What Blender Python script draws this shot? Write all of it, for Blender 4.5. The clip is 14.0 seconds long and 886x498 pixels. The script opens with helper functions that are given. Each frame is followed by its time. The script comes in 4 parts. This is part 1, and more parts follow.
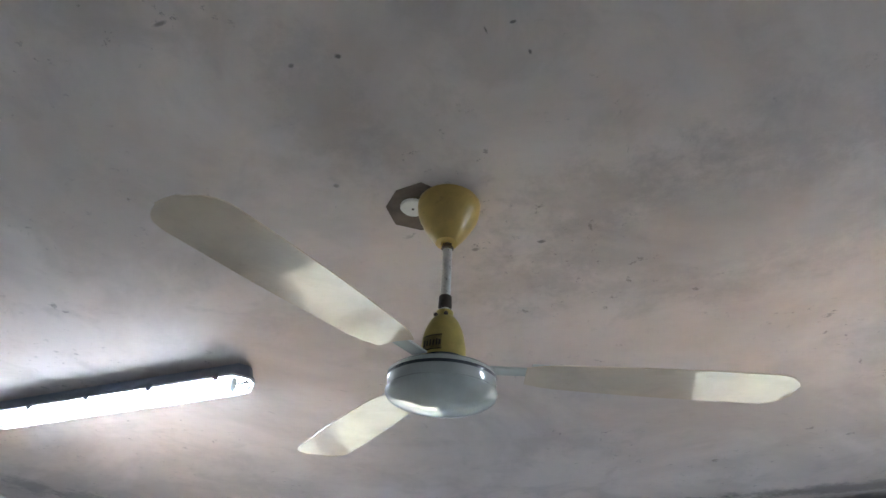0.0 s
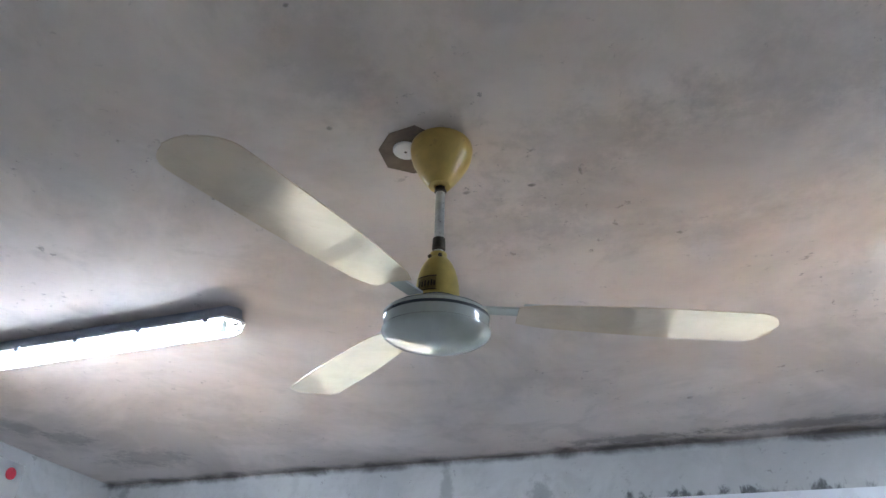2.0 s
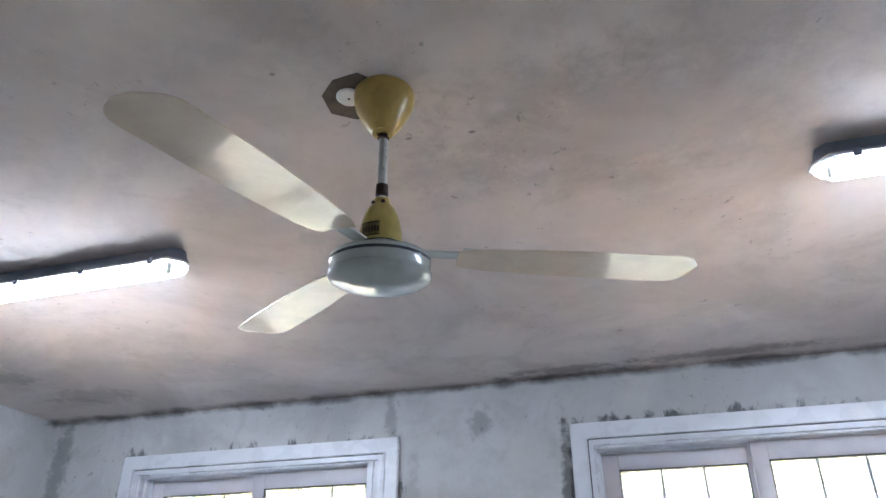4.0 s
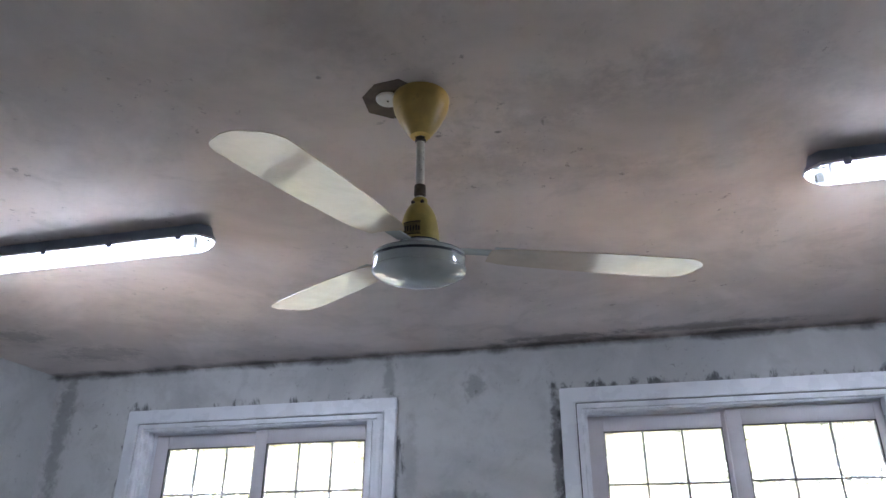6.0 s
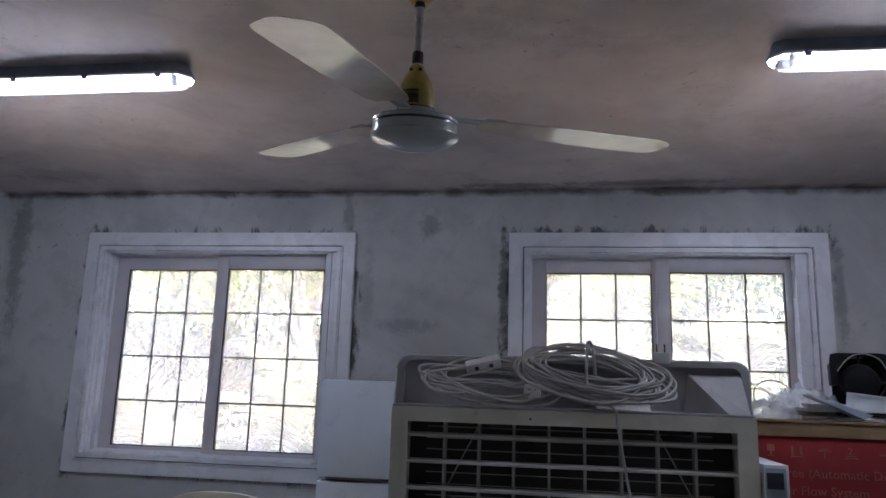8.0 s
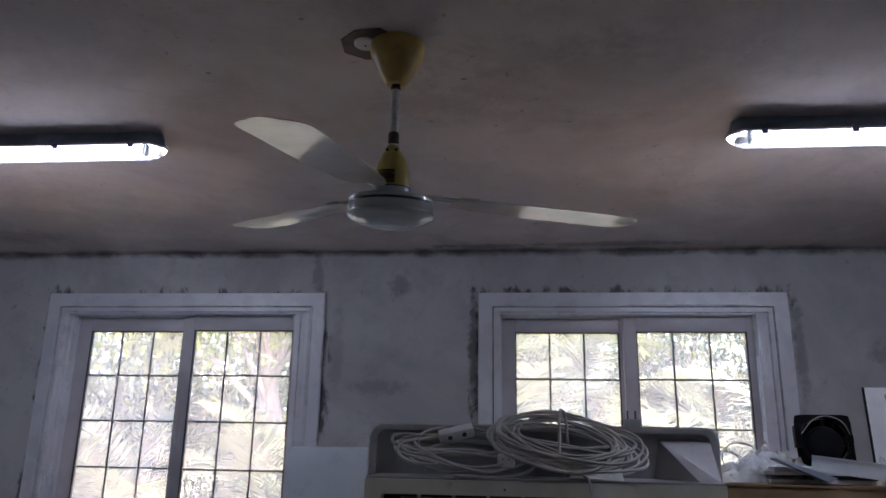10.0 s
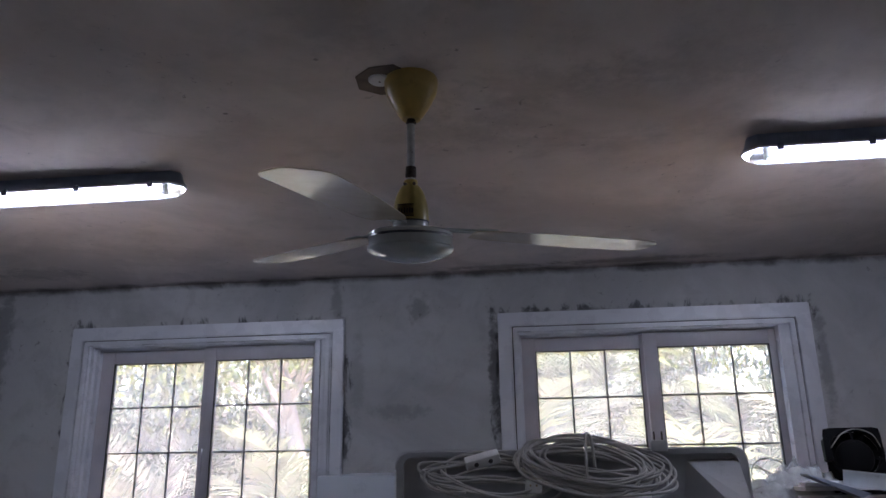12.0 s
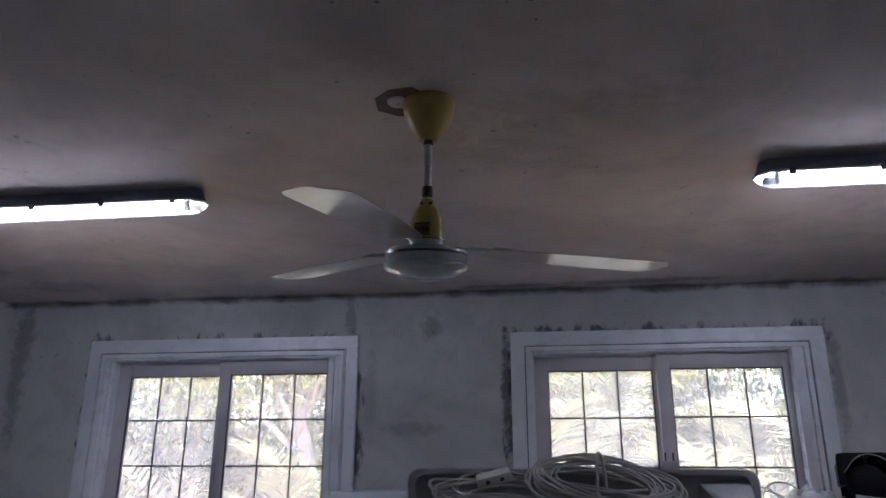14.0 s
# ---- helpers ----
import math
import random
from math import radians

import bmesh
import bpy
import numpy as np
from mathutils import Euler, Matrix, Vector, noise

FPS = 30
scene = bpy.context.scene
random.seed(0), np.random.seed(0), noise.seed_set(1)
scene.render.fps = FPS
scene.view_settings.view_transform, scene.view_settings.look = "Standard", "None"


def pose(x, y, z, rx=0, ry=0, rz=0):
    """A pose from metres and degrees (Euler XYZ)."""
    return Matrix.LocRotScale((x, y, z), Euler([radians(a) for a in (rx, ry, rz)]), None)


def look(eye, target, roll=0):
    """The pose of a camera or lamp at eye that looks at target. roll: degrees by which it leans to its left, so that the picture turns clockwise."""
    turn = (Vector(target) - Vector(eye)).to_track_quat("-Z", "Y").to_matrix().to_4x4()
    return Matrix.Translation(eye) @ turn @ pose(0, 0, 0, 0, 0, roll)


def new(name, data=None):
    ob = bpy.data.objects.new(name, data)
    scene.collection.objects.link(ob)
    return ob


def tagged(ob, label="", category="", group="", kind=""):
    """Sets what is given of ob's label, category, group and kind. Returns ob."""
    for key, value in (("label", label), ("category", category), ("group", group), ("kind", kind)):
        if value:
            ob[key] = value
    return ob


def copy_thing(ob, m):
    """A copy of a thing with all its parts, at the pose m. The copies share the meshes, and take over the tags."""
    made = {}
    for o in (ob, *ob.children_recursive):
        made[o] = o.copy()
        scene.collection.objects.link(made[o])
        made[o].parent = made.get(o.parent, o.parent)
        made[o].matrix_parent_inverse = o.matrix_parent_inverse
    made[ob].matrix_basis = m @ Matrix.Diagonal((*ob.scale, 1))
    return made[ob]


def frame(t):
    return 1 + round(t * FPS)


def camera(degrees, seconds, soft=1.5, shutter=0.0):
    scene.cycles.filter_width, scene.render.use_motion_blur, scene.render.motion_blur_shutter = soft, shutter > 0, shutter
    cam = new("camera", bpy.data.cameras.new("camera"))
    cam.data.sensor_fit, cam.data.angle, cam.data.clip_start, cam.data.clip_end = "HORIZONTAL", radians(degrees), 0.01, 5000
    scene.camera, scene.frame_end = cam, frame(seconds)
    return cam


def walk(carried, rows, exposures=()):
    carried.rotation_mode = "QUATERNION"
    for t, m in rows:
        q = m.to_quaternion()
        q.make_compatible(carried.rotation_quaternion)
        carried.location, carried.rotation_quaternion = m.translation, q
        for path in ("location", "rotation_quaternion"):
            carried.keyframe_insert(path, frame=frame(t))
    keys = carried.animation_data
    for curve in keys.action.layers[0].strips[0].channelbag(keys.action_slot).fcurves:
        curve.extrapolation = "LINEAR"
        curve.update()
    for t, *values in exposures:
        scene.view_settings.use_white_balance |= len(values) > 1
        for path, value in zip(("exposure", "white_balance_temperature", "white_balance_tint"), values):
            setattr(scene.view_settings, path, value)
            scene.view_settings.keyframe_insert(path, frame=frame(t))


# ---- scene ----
cam = camera(63.6, 14.0)
PATH = [
    (0, (0.203, 0.082, 1.412), (-0.456, 1.508, 2.65), 4.5),
    (0.5, (0.196, 0.071, 1.385), (-0.457, 1.508, 2.613), 5.0),
    (1, (0.187, 0.083, 1.369), (-0.428, 1.545, 2.587), 4.3),
    (1.5, (0.196, 0.103, 1.389), (-0.407, 1.587, 2.586), 4.1),
    (2, (0.175, 0.054, 1.39), (-0.448, 1.59, 2.509), 3.0),
    (2.5, (0.193, 0.083, 1.368), (-0.447, 1.63, 2.462), 4.0),
    (3, (0.203, 0.069, 1.366), (-0.361, 1.683, 2.403), 2.5),
    (5.5, (0.176, -0.176, 1.402), (-0.307, 1.547, 2.296), -0.7),
    (6, (0.112, -0.223, 1.405), (-0.33, 1.538, 2.244), 0.3),
    (6.5, (0.06, -0.266, 1.403), (-0.326, 1.521, 2.215), 1.1),
    (7, (0.024, -0.319, 1.404), (-0.266, 1.524, 2.125), 0.2),
    (7.5, (0.025, -0.375, 1.431), (-0.334, 1.511, 1.993), -1.1),
    (8, (0.011, -0.421, 1.442), (-0.273, 1.522, 1.823), 1.8),
    (8.5, (0.003, -0.429, 1.45), (-0.212, 1.522, 1.833), 2.1),
    (9, (-0.005, -0.442, 1.471), (-0.199, 1.502, 1.899), 1.8),
    (11.5, (-0.025, -0.48, 1.553), (-0.231, 1.434, 2.095), -0.7),
    (12, (-0.031, -0.485, 1.557), (-0.251, 1.427, 2.101), -0.9),
    (12.5, (-0.031, -0.483, 1.556), (-0.255, 1.43, 2.096), -0.9),
    (13, (-0.021, -0.505, 1.551), (-0.262, 1.398, 2.115), -0.7),
    (13.5, (-0.03, -0.513, 1.543), (-0.286, 1.38, 2.137), 0.3),
    (14, (-0.031, -0.522, 1.545), (-0.286, 1.371, 2.14), 0.2),
]
EXPOSURES = [(0, 5.5, 6950, 13), (3.2, 5.68, 6900, 16), (5.5, 5.27, 6900, 19), (6.5, 4.74, 6900, 21), (7.5, 4.24, 6900, 24),
             (8.5, 3.93, 6850, 27), (9.2, 3.75, 6850, 28), (11.4, 3.63, 6850, 28), (14, 3.63, 6850, 28)]
walk(cam, [(t, look(eye, goal, roll)) for t, eye, goal, roll in PATH], EXPOSURES)

# ---- world, sun, exposure ----
world = bpy.data.worlds.new("daylight")
scene.world = world
world.use_nodes = True
wn = world.node_tree
wn.nodes.clear()
sky = wn.nodes.new("ShaderNodeTexSky")
sky.sky_type = "NISHITA"
sky.sun_disc = False
sky.sun_elevation = radians(56.3)
sky.dust_density = 1.5
sky.sun_rotation = radians(90.0)
bg = wn.nodes.new("ShaderNodeBackground")
bg.inputs["Strength"].default_value = 0.15
wo = wn.nodes.new("ShaderNodeOutputWorld")
wn.links.new(sky.outputs[0], bg.inputs[0])
wn.links.new(bg.outputs[0], wo.inputs[0])

sun = new("sun", bpy.data.lights.new("sun", "SUN"))
sun.data.energy = 5.0
sun.data.angle = radians(0.5)
sun.data.color = (1.0, 0.94, 0.84)
sun.matrix_world = look((8.0, 0.0, 12.0), (0, 0, 0))

TUBE_GLOW = 3.6


# ---- materials ----
def node(nt, kind, **inputs):
    n = nt.nodes.new("ShaderNode" + kind)
    for key, value in inputs.items():
        n.inputs[key.replace("_", " ")].default_value = value
    return n


def math_node(nt, op, a, b=None, clamp=False):
    n = nt.nodes.new("ShaderNodeMath")
    n.operation, n.use_clamp = op, clamp
    for slot, v in zip(n.inputs, (a, b)):
        if v is None:
            continue
        if isinstance(v, (int, float)):
            slot.default_value = v
        else:
            nt.links.new(v, slot)
    return n.outputs[0]


def ramp(nt, fac, lo, hi):
    n = nt.nodes.new("ShaderNodeMapRange")
    n.interpolation_type = "SMOOTHSTEP"
    n.inputs["From Min"].default_value, n.inputs["From Max"].default_value = lo, hi
    nt.links.new(fac, n.inputs["Value"])
    return n.outputs[0]


def mix(nt, fac, a, b):
    n = nt.nodes.new("ShaderNodeMix")
    n.data_type = "RGBA"
    for slot, v in ((n.inputs[0], fac), (n.inputs[6], a), (n.inputs[7], b)):
        if isinstance(v, (int, float)):
            slot.default_value = v
        elif isinstance(v, tuple):
            slot.default_value = (*v, 1)
        else:
            nt.links.new(v, slot)
    return n.outputs[2]


def fractal(nt, co, scale, detail=4.0, rough=0.6, warp=0.0):
    n = node(nt, "TexNoise", Scale=scale, Detail=detail, Roughness=rough, Distortion=warp)
    nt.links.new(co, n.inputs["Vector"])
    return n.outputs["Fac"]


def shell(name):
    m = bpy.data.materials.new(name)
    m.use_nodes = True
    nt = m.node_tree
    nt.nodes.clear()
    out = nt.nodes.new("ShaderNodeOutputMaterial")
    bsdf = nt.nodes.new("ShaderNodeBsdfPrincipled")
    nt.links.new(bsdf.outputs[0], out.inputs[0])
    co = nt.nodes.new("ShaderNodeTexCoord").outputs["Object"]
    return m, nt, bsdf, co


def relief(nt, bsdf, height, strength, distance=0.002):
    b = node(nt, "Bump", Strength=strength, Distance=distance)
    nt.links.new(height, b.inputs["Height"])
    nt.links.new(b.outputs[0], bsdf.inputs["Normal"])


def surface(name, color, rough=0.5, metal=0.0, worn=0.25, scale=6.0, fine=60.0, bump=0.15, dirt=(0.12, 0.1, 0.08), dirty=0.25, spread=0.0, coat=0.0):
    """A worn surface: broad patches of tone, fine grain, some dirt, uneven gloss."""
    m, nt, bsdf, co = shell(name)
    broad, grain = fractal(nt, co, scale, 5, 0.6, 0.4), fractal(nt, co, fine, 3, 0.6)
    dark = tuple(c * (1 - worn) for c in color)
    lite = tuple(min(1, c * (1 + worn * 0.5)) for c in color)
    col = mix(nt, ramp(nt, broad, 0.3, 0.7), dark, lite)
    col = mix(nt, math_node(nt, "MULTIPLY", ramp(nt, grain, 0.45, 0.75), worn * 0.5), col, dark)
    spots = math_node(nt, "MULTIPLY", ramp(nt, fractal(nt, co, scale * 2.3, 6, 0.7), 0.58, 0.72), dirty)
    col = mix(nt, spots, col, dirt)
    if spread:
        info = nt.nodes.new("ShaderNodeObjectInfo")
        hsv = node(nt, "HueSaturation")
        nt.links.new(col, hsv.inputs["Color"])
        nt.links.new(math_node(nt, "ADD", math_node(nt, "MULTIPLY", info.outputs["Random"], spread), 1 - spread / 2), hsv.inputs["Value"])
        col = hsv.outputs[0]
    nt.links.new(col, bsdf.inputs["Base Color"])
    nt.links.new(math_node(nt, "ADD", math_node(nt, "MULTIPLY", broad, 0.2), rough - 0.1, True), bsdf.inputs["Roughness"])
    bsdf.inputs["Metallic"].default_value = metal
    bsdf.inputs["Coat Weight"].default_value = coat
    if bump:
        relief(nt, bsdf, grain, bump)
    return m


def box_distance(nt, px, pz, x0, x1, z0, z1):
    """How far a point of the wall lies outside an opening."""
    dx = math_node(nt, "SUBTRACT", math_node(nt, "ABSOLUTE", math_node(nt, "SUBTRACT", px, (x0 + x1) / 2)), (x1 - x0) / 2)
    dz = math_node(nt, "SUBTRACT", math_node(nt, "ABSOLUTE", math_node(nt, "SUBTRACT", pz, (z0 + z1) / 2)), (z1 - z0) / 2)
    return math_node(nt, "MAXIMUM", dx, dz)


WALL_Y, LEFT_X, RIGHT_X, BACK_Y, CEIL = 3.336, -3.165, 3.3, -3.2, 2.5
WINDOW_X = (-1.8165, 0.617)
TRIM = (0.7975, 0.93, 2.265)


def plaster(name, tint, windows=False, smears_shade=()):
    m, nt, bsdf, co = shell(name)
    sep = nt.nodes.new("ShaderNodeSeparateXYZ")
    nt.links.new(co, sep.inputs[0])
    broad = fractal(nt, co, 1.1, 5, 0.62, 0.6)
    cloud = fractal(nt, co, 4.5, 6, 0.65, 0.5)
    grain = fractal(nt, co, 45, 4, 0.65)
    col = mix(nt, ramp(nt, broad, 0.36, 0.64), tuple(c * 0.77 for c in tint), tint)
    col = mix(nt, math_node(nt, "MULTIPLY", ramp(nt, cloud, 0.48, 0.66), 0.36), col, tuple(c * 0.62 for c in tint))
    col = mix(nt, math_node(nt, "MULTIPLY", ramp(nt, grain, 0.5, 0.8), 0.18), col, tuple(c * 0.7 for c in tint))
    # scattered smudges
    patch = ramp(nt, fractal(nt, co, 2.3, 4, 0.6), 0.47, 0.6)
    fleck = ramp(nt, fractal(nt, co, 24, 5, 0.75, 0.3), 0.6, 0.68)
    col = mix(nt, math_node(nt, "MULTIPLY", math_node(nt, "MULTIPLY", patch, fleck), 0.5), col, (0.1, 0.09, 0.085))
    if windows:
        # mildew brushed along the window trims
        stretch = node(nt, "Mapping", Scale=(1.0, 1.0, 0.45))
        nt.links.new(co, stretch.inputs["Vector"])
        blot = fractal(nt, stretch.outputs[0], 13, 6, 0.72, 0.5)
        gate = fractal(nt, co, 3.1, 3, 0.6)
        for cx in WINDOW_X:
            d = box_distance(nt, sep.outputs["X"], sep.outputs["Z"], cx - TRIM[0], cx + TRIM[0], TRIM[1], TRIM[2])
            near = math_node(nt, "SUBTRACT", 1.0, ramp(nt, d, 0.0, 0.085))
            level = math_node(nt, "ADD", math_node(nt, "MULTIPLY", near, 0.2), math_node(nt, "MULTIPLY", blot, 1.0))
            level = math_node(nt, "ADD", level, math_node(nt, "MULTIPLY", math_node(nt, "SUBTRACT", gate, 0.5), 0.5))
            ink = math_node(nt, "MULTIPLY", ramp(nt, level, 0.68, 0.82), ramp(nt, near, 0.05, 0.3))
            col = mix(nt, math_node(nt, "MULTIPLY", ink, 0.8), col, (0.055, 0.055, 0.06))
    # larger smears and painted shade, as (across, along, half width, half length, strength)
    for cu, cv, ru, rv, force in smears_shade:
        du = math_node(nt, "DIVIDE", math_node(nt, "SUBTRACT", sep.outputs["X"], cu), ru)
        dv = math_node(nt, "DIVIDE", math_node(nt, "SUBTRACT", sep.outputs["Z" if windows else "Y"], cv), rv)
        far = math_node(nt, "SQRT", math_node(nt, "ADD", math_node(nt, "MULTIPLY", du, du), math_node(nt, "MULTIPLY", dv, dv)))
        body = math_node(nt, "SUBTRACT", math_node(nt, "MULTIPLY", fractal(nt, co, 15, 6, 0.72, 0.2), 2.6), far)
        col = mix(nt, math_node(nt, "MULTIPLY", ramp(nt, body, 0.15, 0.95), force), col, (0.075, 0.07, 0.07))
    # uneven darkening towards the joint of ceiling and window wall
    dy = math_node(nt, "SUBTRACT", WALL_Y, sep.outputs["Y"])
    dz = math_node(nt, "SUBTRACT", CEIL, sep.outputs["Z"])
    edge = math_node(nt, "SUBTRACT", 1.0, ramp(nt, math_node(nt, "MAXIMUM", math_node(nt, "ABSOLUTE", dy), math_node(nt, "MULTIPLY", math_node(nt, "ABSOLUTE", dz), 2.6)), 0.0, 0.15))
    joint_dark = math_node(nt, "ADD", math_node(nt, "MULTIPLY", edge, 0.4), fractal(nt, co, 3.6, 7, 0.68, 0.5))
    joint_dark = math_node(nt, "MULTIPLY", ramp(nt, joint_dark, 0.6, 1.02), ramp(nt, edge, 0.05, 0.5))
    col = mix(nt, math_node(nt, "MULTIPLY", joint_dark, 0.85), col, (0.07, 0.062, 0.062))
    nt.links.new(col, bsdf.inputs["Base Color"])
    bsdf.inputs["Roughness"].default_value = 0.85
    bsdf.inputs["Specular IOR Level"].default_value = 0.25
    h = math_node(nt, "ADD", math_node(nt, "MULTIPLY", cloud, 3.0), grain)
    relief(nt, bsdf, h, 0.16, 0.004)
    return m


def glass_material(name, haze):
    m = bpy.data.materials.new(name)
    m.use_nodes = True
    nt = m.node_tree
    nt.nodes.clear()
    out = nt.nodes.new("ShaderNodeOutputMaterial")
    clear, gloss = node(nt, "BsdfTransparent", Color=(0.95, 0.97, 0.96, 1)), node(nt, "BsdfGlossy", Roughness=0.03)
    veil = node(nt, "BsdfTranslucent", Color=(0.83, 0.84, 0.82, 1))
    fres = node(nt, "Fresnel", IOR=1.45)
    co = nt.nodes.new("ShaderNodeTexCoord").outputs["Object"]
    # uneven translucent film that washes out what lies behind the pane
    film = math_node(nt, "ADD", math_node(nt, "MULTIPLY", fractal(nt, co, 7, 5, 0.65), haze), haze * 0.4)
    a, b = nt.nodes.new("ShaderNodeMixShader"), nt.nodes.new("ShaderNodeMixShader")
    nt.links.new(film, a.inputs[0])
    nt.links.new(clear.outputs[0], a.inputs[1])
    nt.links.new(veil.outputs[0], a.inputs[2])
    nt.links.new(fres.outputs[0], b.inputs[0])
    nt.links.new(a.outputs[0], b.inputs[1])
    nt.links.new(gloss.outputs[0], b.inputs[2])
    nt.links.new(b.outputs[0], out.inputs[0])
    return m


def glowing(name, color, strength):
    m = bpy.data.materials.new(name)
    m.use_nodes = True
    nt = m.node_tree
    nt.nodes.clear()
    out = nt.nodes.new("ShaderNodeOutputMaterial")
    em = node(nt, "Emission", Color=(*color, 1), Strength=strength)
    nt.links.new(em.outputs[0], out.inputs[0])
    return m


def leaf_material(name, color, spread=0.35):
    m = bpy.data.materials.new(name)
    m.use_nodes = True
    nt = m.node_tree
    nt.nodes.clear()
    out = nt.nodes.new("ShaderNodeOutputMaterial")
    geo = nt.nodes.new("ShaderNodeNewGeometry")
    hsv = node(nt, "HueSaturation", Color=(*color, 1))
    nt.links.new(math_node(nt, "ADD", math_node(nt, "MULTIPLY", geo.outputs["Random Per Island"], spread * 2), 1 - spread), hsv.inputs["Value"])
    nt.links.new(math_node(nt, "ADD", math_node(nt, "MULTIPLY", geo.outputs["Random Per Island"], 0.05), 0.475), hsv.inputs["Hue"])
    d = node(nt, "BsdfPrincipled", Roughness=0.45)
    tr = nt.nodes.new("ShaderNodeBsdfTranslucent")
    ms = node(nt, "MixShader", Fac=0.4)
    nt.links.new(hsv.outputs[0], d.inputs["Base Color"])
    nt.links.new(hsv.outputs[0], tr.inputs["Color"])
    nt.links.new(d.outputs[0], ms.inputs[1])
    nt.links.new(tr.outputs[0], ms.inputs[2])
    nt.links.new(ms.outputs[0], out.inputs[0])
    return m


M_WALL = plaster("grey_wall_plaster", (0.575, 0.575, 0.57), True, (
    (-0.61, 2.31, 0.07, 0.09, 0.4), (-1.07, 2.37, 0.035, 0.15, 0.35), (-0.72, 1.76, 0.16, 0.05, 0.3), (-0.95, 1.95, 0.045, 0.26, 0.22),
    # the tall mark at x -3.07 darkens the wall's left end
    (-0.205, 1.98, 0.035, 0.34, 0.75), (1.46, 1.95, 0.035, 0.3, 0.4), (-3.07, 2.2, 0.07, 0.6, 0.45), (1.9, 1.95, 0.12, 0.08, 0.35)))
M_CEIL = plaster("stained_shaded_ceiling_plaster", (0.68, 0.6, 0.565), False, (
    # broad grime round the fan, with the fan's shadow put into the colour
    (0.25, 1.45, 0.6, 0.3, 0.12), (-0.43, 0.85, 0.1, 0.22, 0.14), (0.0, 1.27, 0.26, 0.13, 0.12), (-0.25, 1.52, 0.22, 0.11, 0.12), (0.45, 1.2, 0.22, 0.16, 0.1),
    # mould by the corner, then darker streaks near the window wall
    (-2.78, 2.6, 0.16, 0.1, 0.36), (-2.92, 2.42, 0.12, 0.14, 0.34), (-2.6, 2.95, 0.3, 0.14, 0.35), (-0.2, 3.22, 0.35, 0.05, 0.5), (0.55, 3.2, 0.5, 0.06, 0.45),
    # single dark flecks
    (-0.345, 0.74, 0.0081, 0.0068, 0.77), (-0.44, 0.73, 0.0087, 0.0062, 0.59), (-0.07, 0.78, 0.0037, 0.0124, 0.77), (-0.02, 0.78, 0.0062, 0.0037, 0.77), (-0.01, 0.85, 0.0037, 0.0068, 0.77),
    (-0.14, 1.38, 0.0136, 0.0087, 0.68), (-0.62, 0.57, 0.0161, 0.0050, 0.59), (-0.3, 1.36, 0.0136, 0.0074, 0.51), (-0.52, 1.05, 0.0087, 0.0074, 0.51), (-0.86, 1.3, 0.0087, 0.0062, 0.59), (0.26, 2.27, 0.0062, 0.0050, 0.77)))
# unseen walls paler than the grey ones, to bounce light onto the cooler
M_BACK = surface("pale_bounce_wall", (0.76, 0.76, 0.74), 0.8, worn=0.1, scale=2, dirty=0.1)
M_FLOOR = surface("worn_floor_tile", (0.62, 0.6, 0.57), 0.35, scale=3, dirty=0.3)
M_PVC = surface("white_pvc", (0.74, 0.755, 0.79), 0.28, worn=0.03, dirty=0.03, bump=0.02)
# sash plastic darkened in its colour, as if backlit by the daylight
M_PVC_SHADED = surface("shaded_sash_pvc", (0.57, 0.54, 0.56), 0.35, worn=0.08, dirty=0.15, bump=0.03)
M_MUNTIN = surface("grey_muntin", (0.22, 0.22, 0.23), 0.5, worn=0.1, bump=0.02)
M_GASKET = surface("black_gasket", (0.03, 0.03, 0.03), 0.6, worn=0.2)
M_GLASS = glass_material("hazy_glass", 0.13)
M_YELLOW = surface("aged_yellow_plastic", (0.62, 0.42, 0.12), 0.32, worn=0.16, scale=16, dirty=0.35, dirt=(0.2, 0.11, 0.03), bump=0.05)
M_YELLOW_CAP = surface("yellow_enamel", (0.55, 0.43, 0.12), 0.35, worn=0.15, scale=20, dirty=0.35, dirt=(0.16, 0.12, 0.04), bump=0.05)
M_ENAMEL = surface("pale_grey_enamel", (0.52, 0.57, 0.56), 0.12, worn=0.08, scale=14, dirty=0.12, bump=0.01, coat=0.6)
M_RING = surface("dark_blue_ring", (0.05, 0.065, 0.08), 0.3, worn=0.2)
M_BLADE = surface("cream_blade_enamel", (0.62, 0.52, 0.41), 0.17, worn=0.1, scale=9, dirty=0.25, dirt=(0.3, 0.24, 0.17), bump=0.02, coat=0.2)
M_ROD = surface("chipped_white_rod", (0.7, 0.71, 0.68), 0.4, worn=0.15, scale=60, fine=200, dirty=0.9, dirt=(0.06, 0.05, 0.045), bump=0.2)
M_RUST = surface("dark_rusty_steel", (0.09, 0.07, 0.055), 0.6, 0.5, worn=0.4, scale=60)
M_BROWN = surface("bare_brown_plaster", (0.17, 0.125, 0.095), 0.85, worn=0.25, scale=25)
M_WHITE = surface("white_plastic", (0.76, 0.76, 0.74), 0.35, worn=0.08, scale=20, dirty=0.15, bump=0.03)
M_BATTEN = surface("grey_batten_plastic", (0.33, 0.38, 0.48), 0.45, worn=0.12, scale=15, dirty=0.2)
M_TUBE = glowing("tube_glow", (0.62, 0.78, 1.0), TUBE_GLOW)
M_COOLER = surface("cream_cooler_plastic", (0.77, 0.74, 0.62), 0.42, worn=0.12, scale=5, dirty=0.3, bump=0.06)
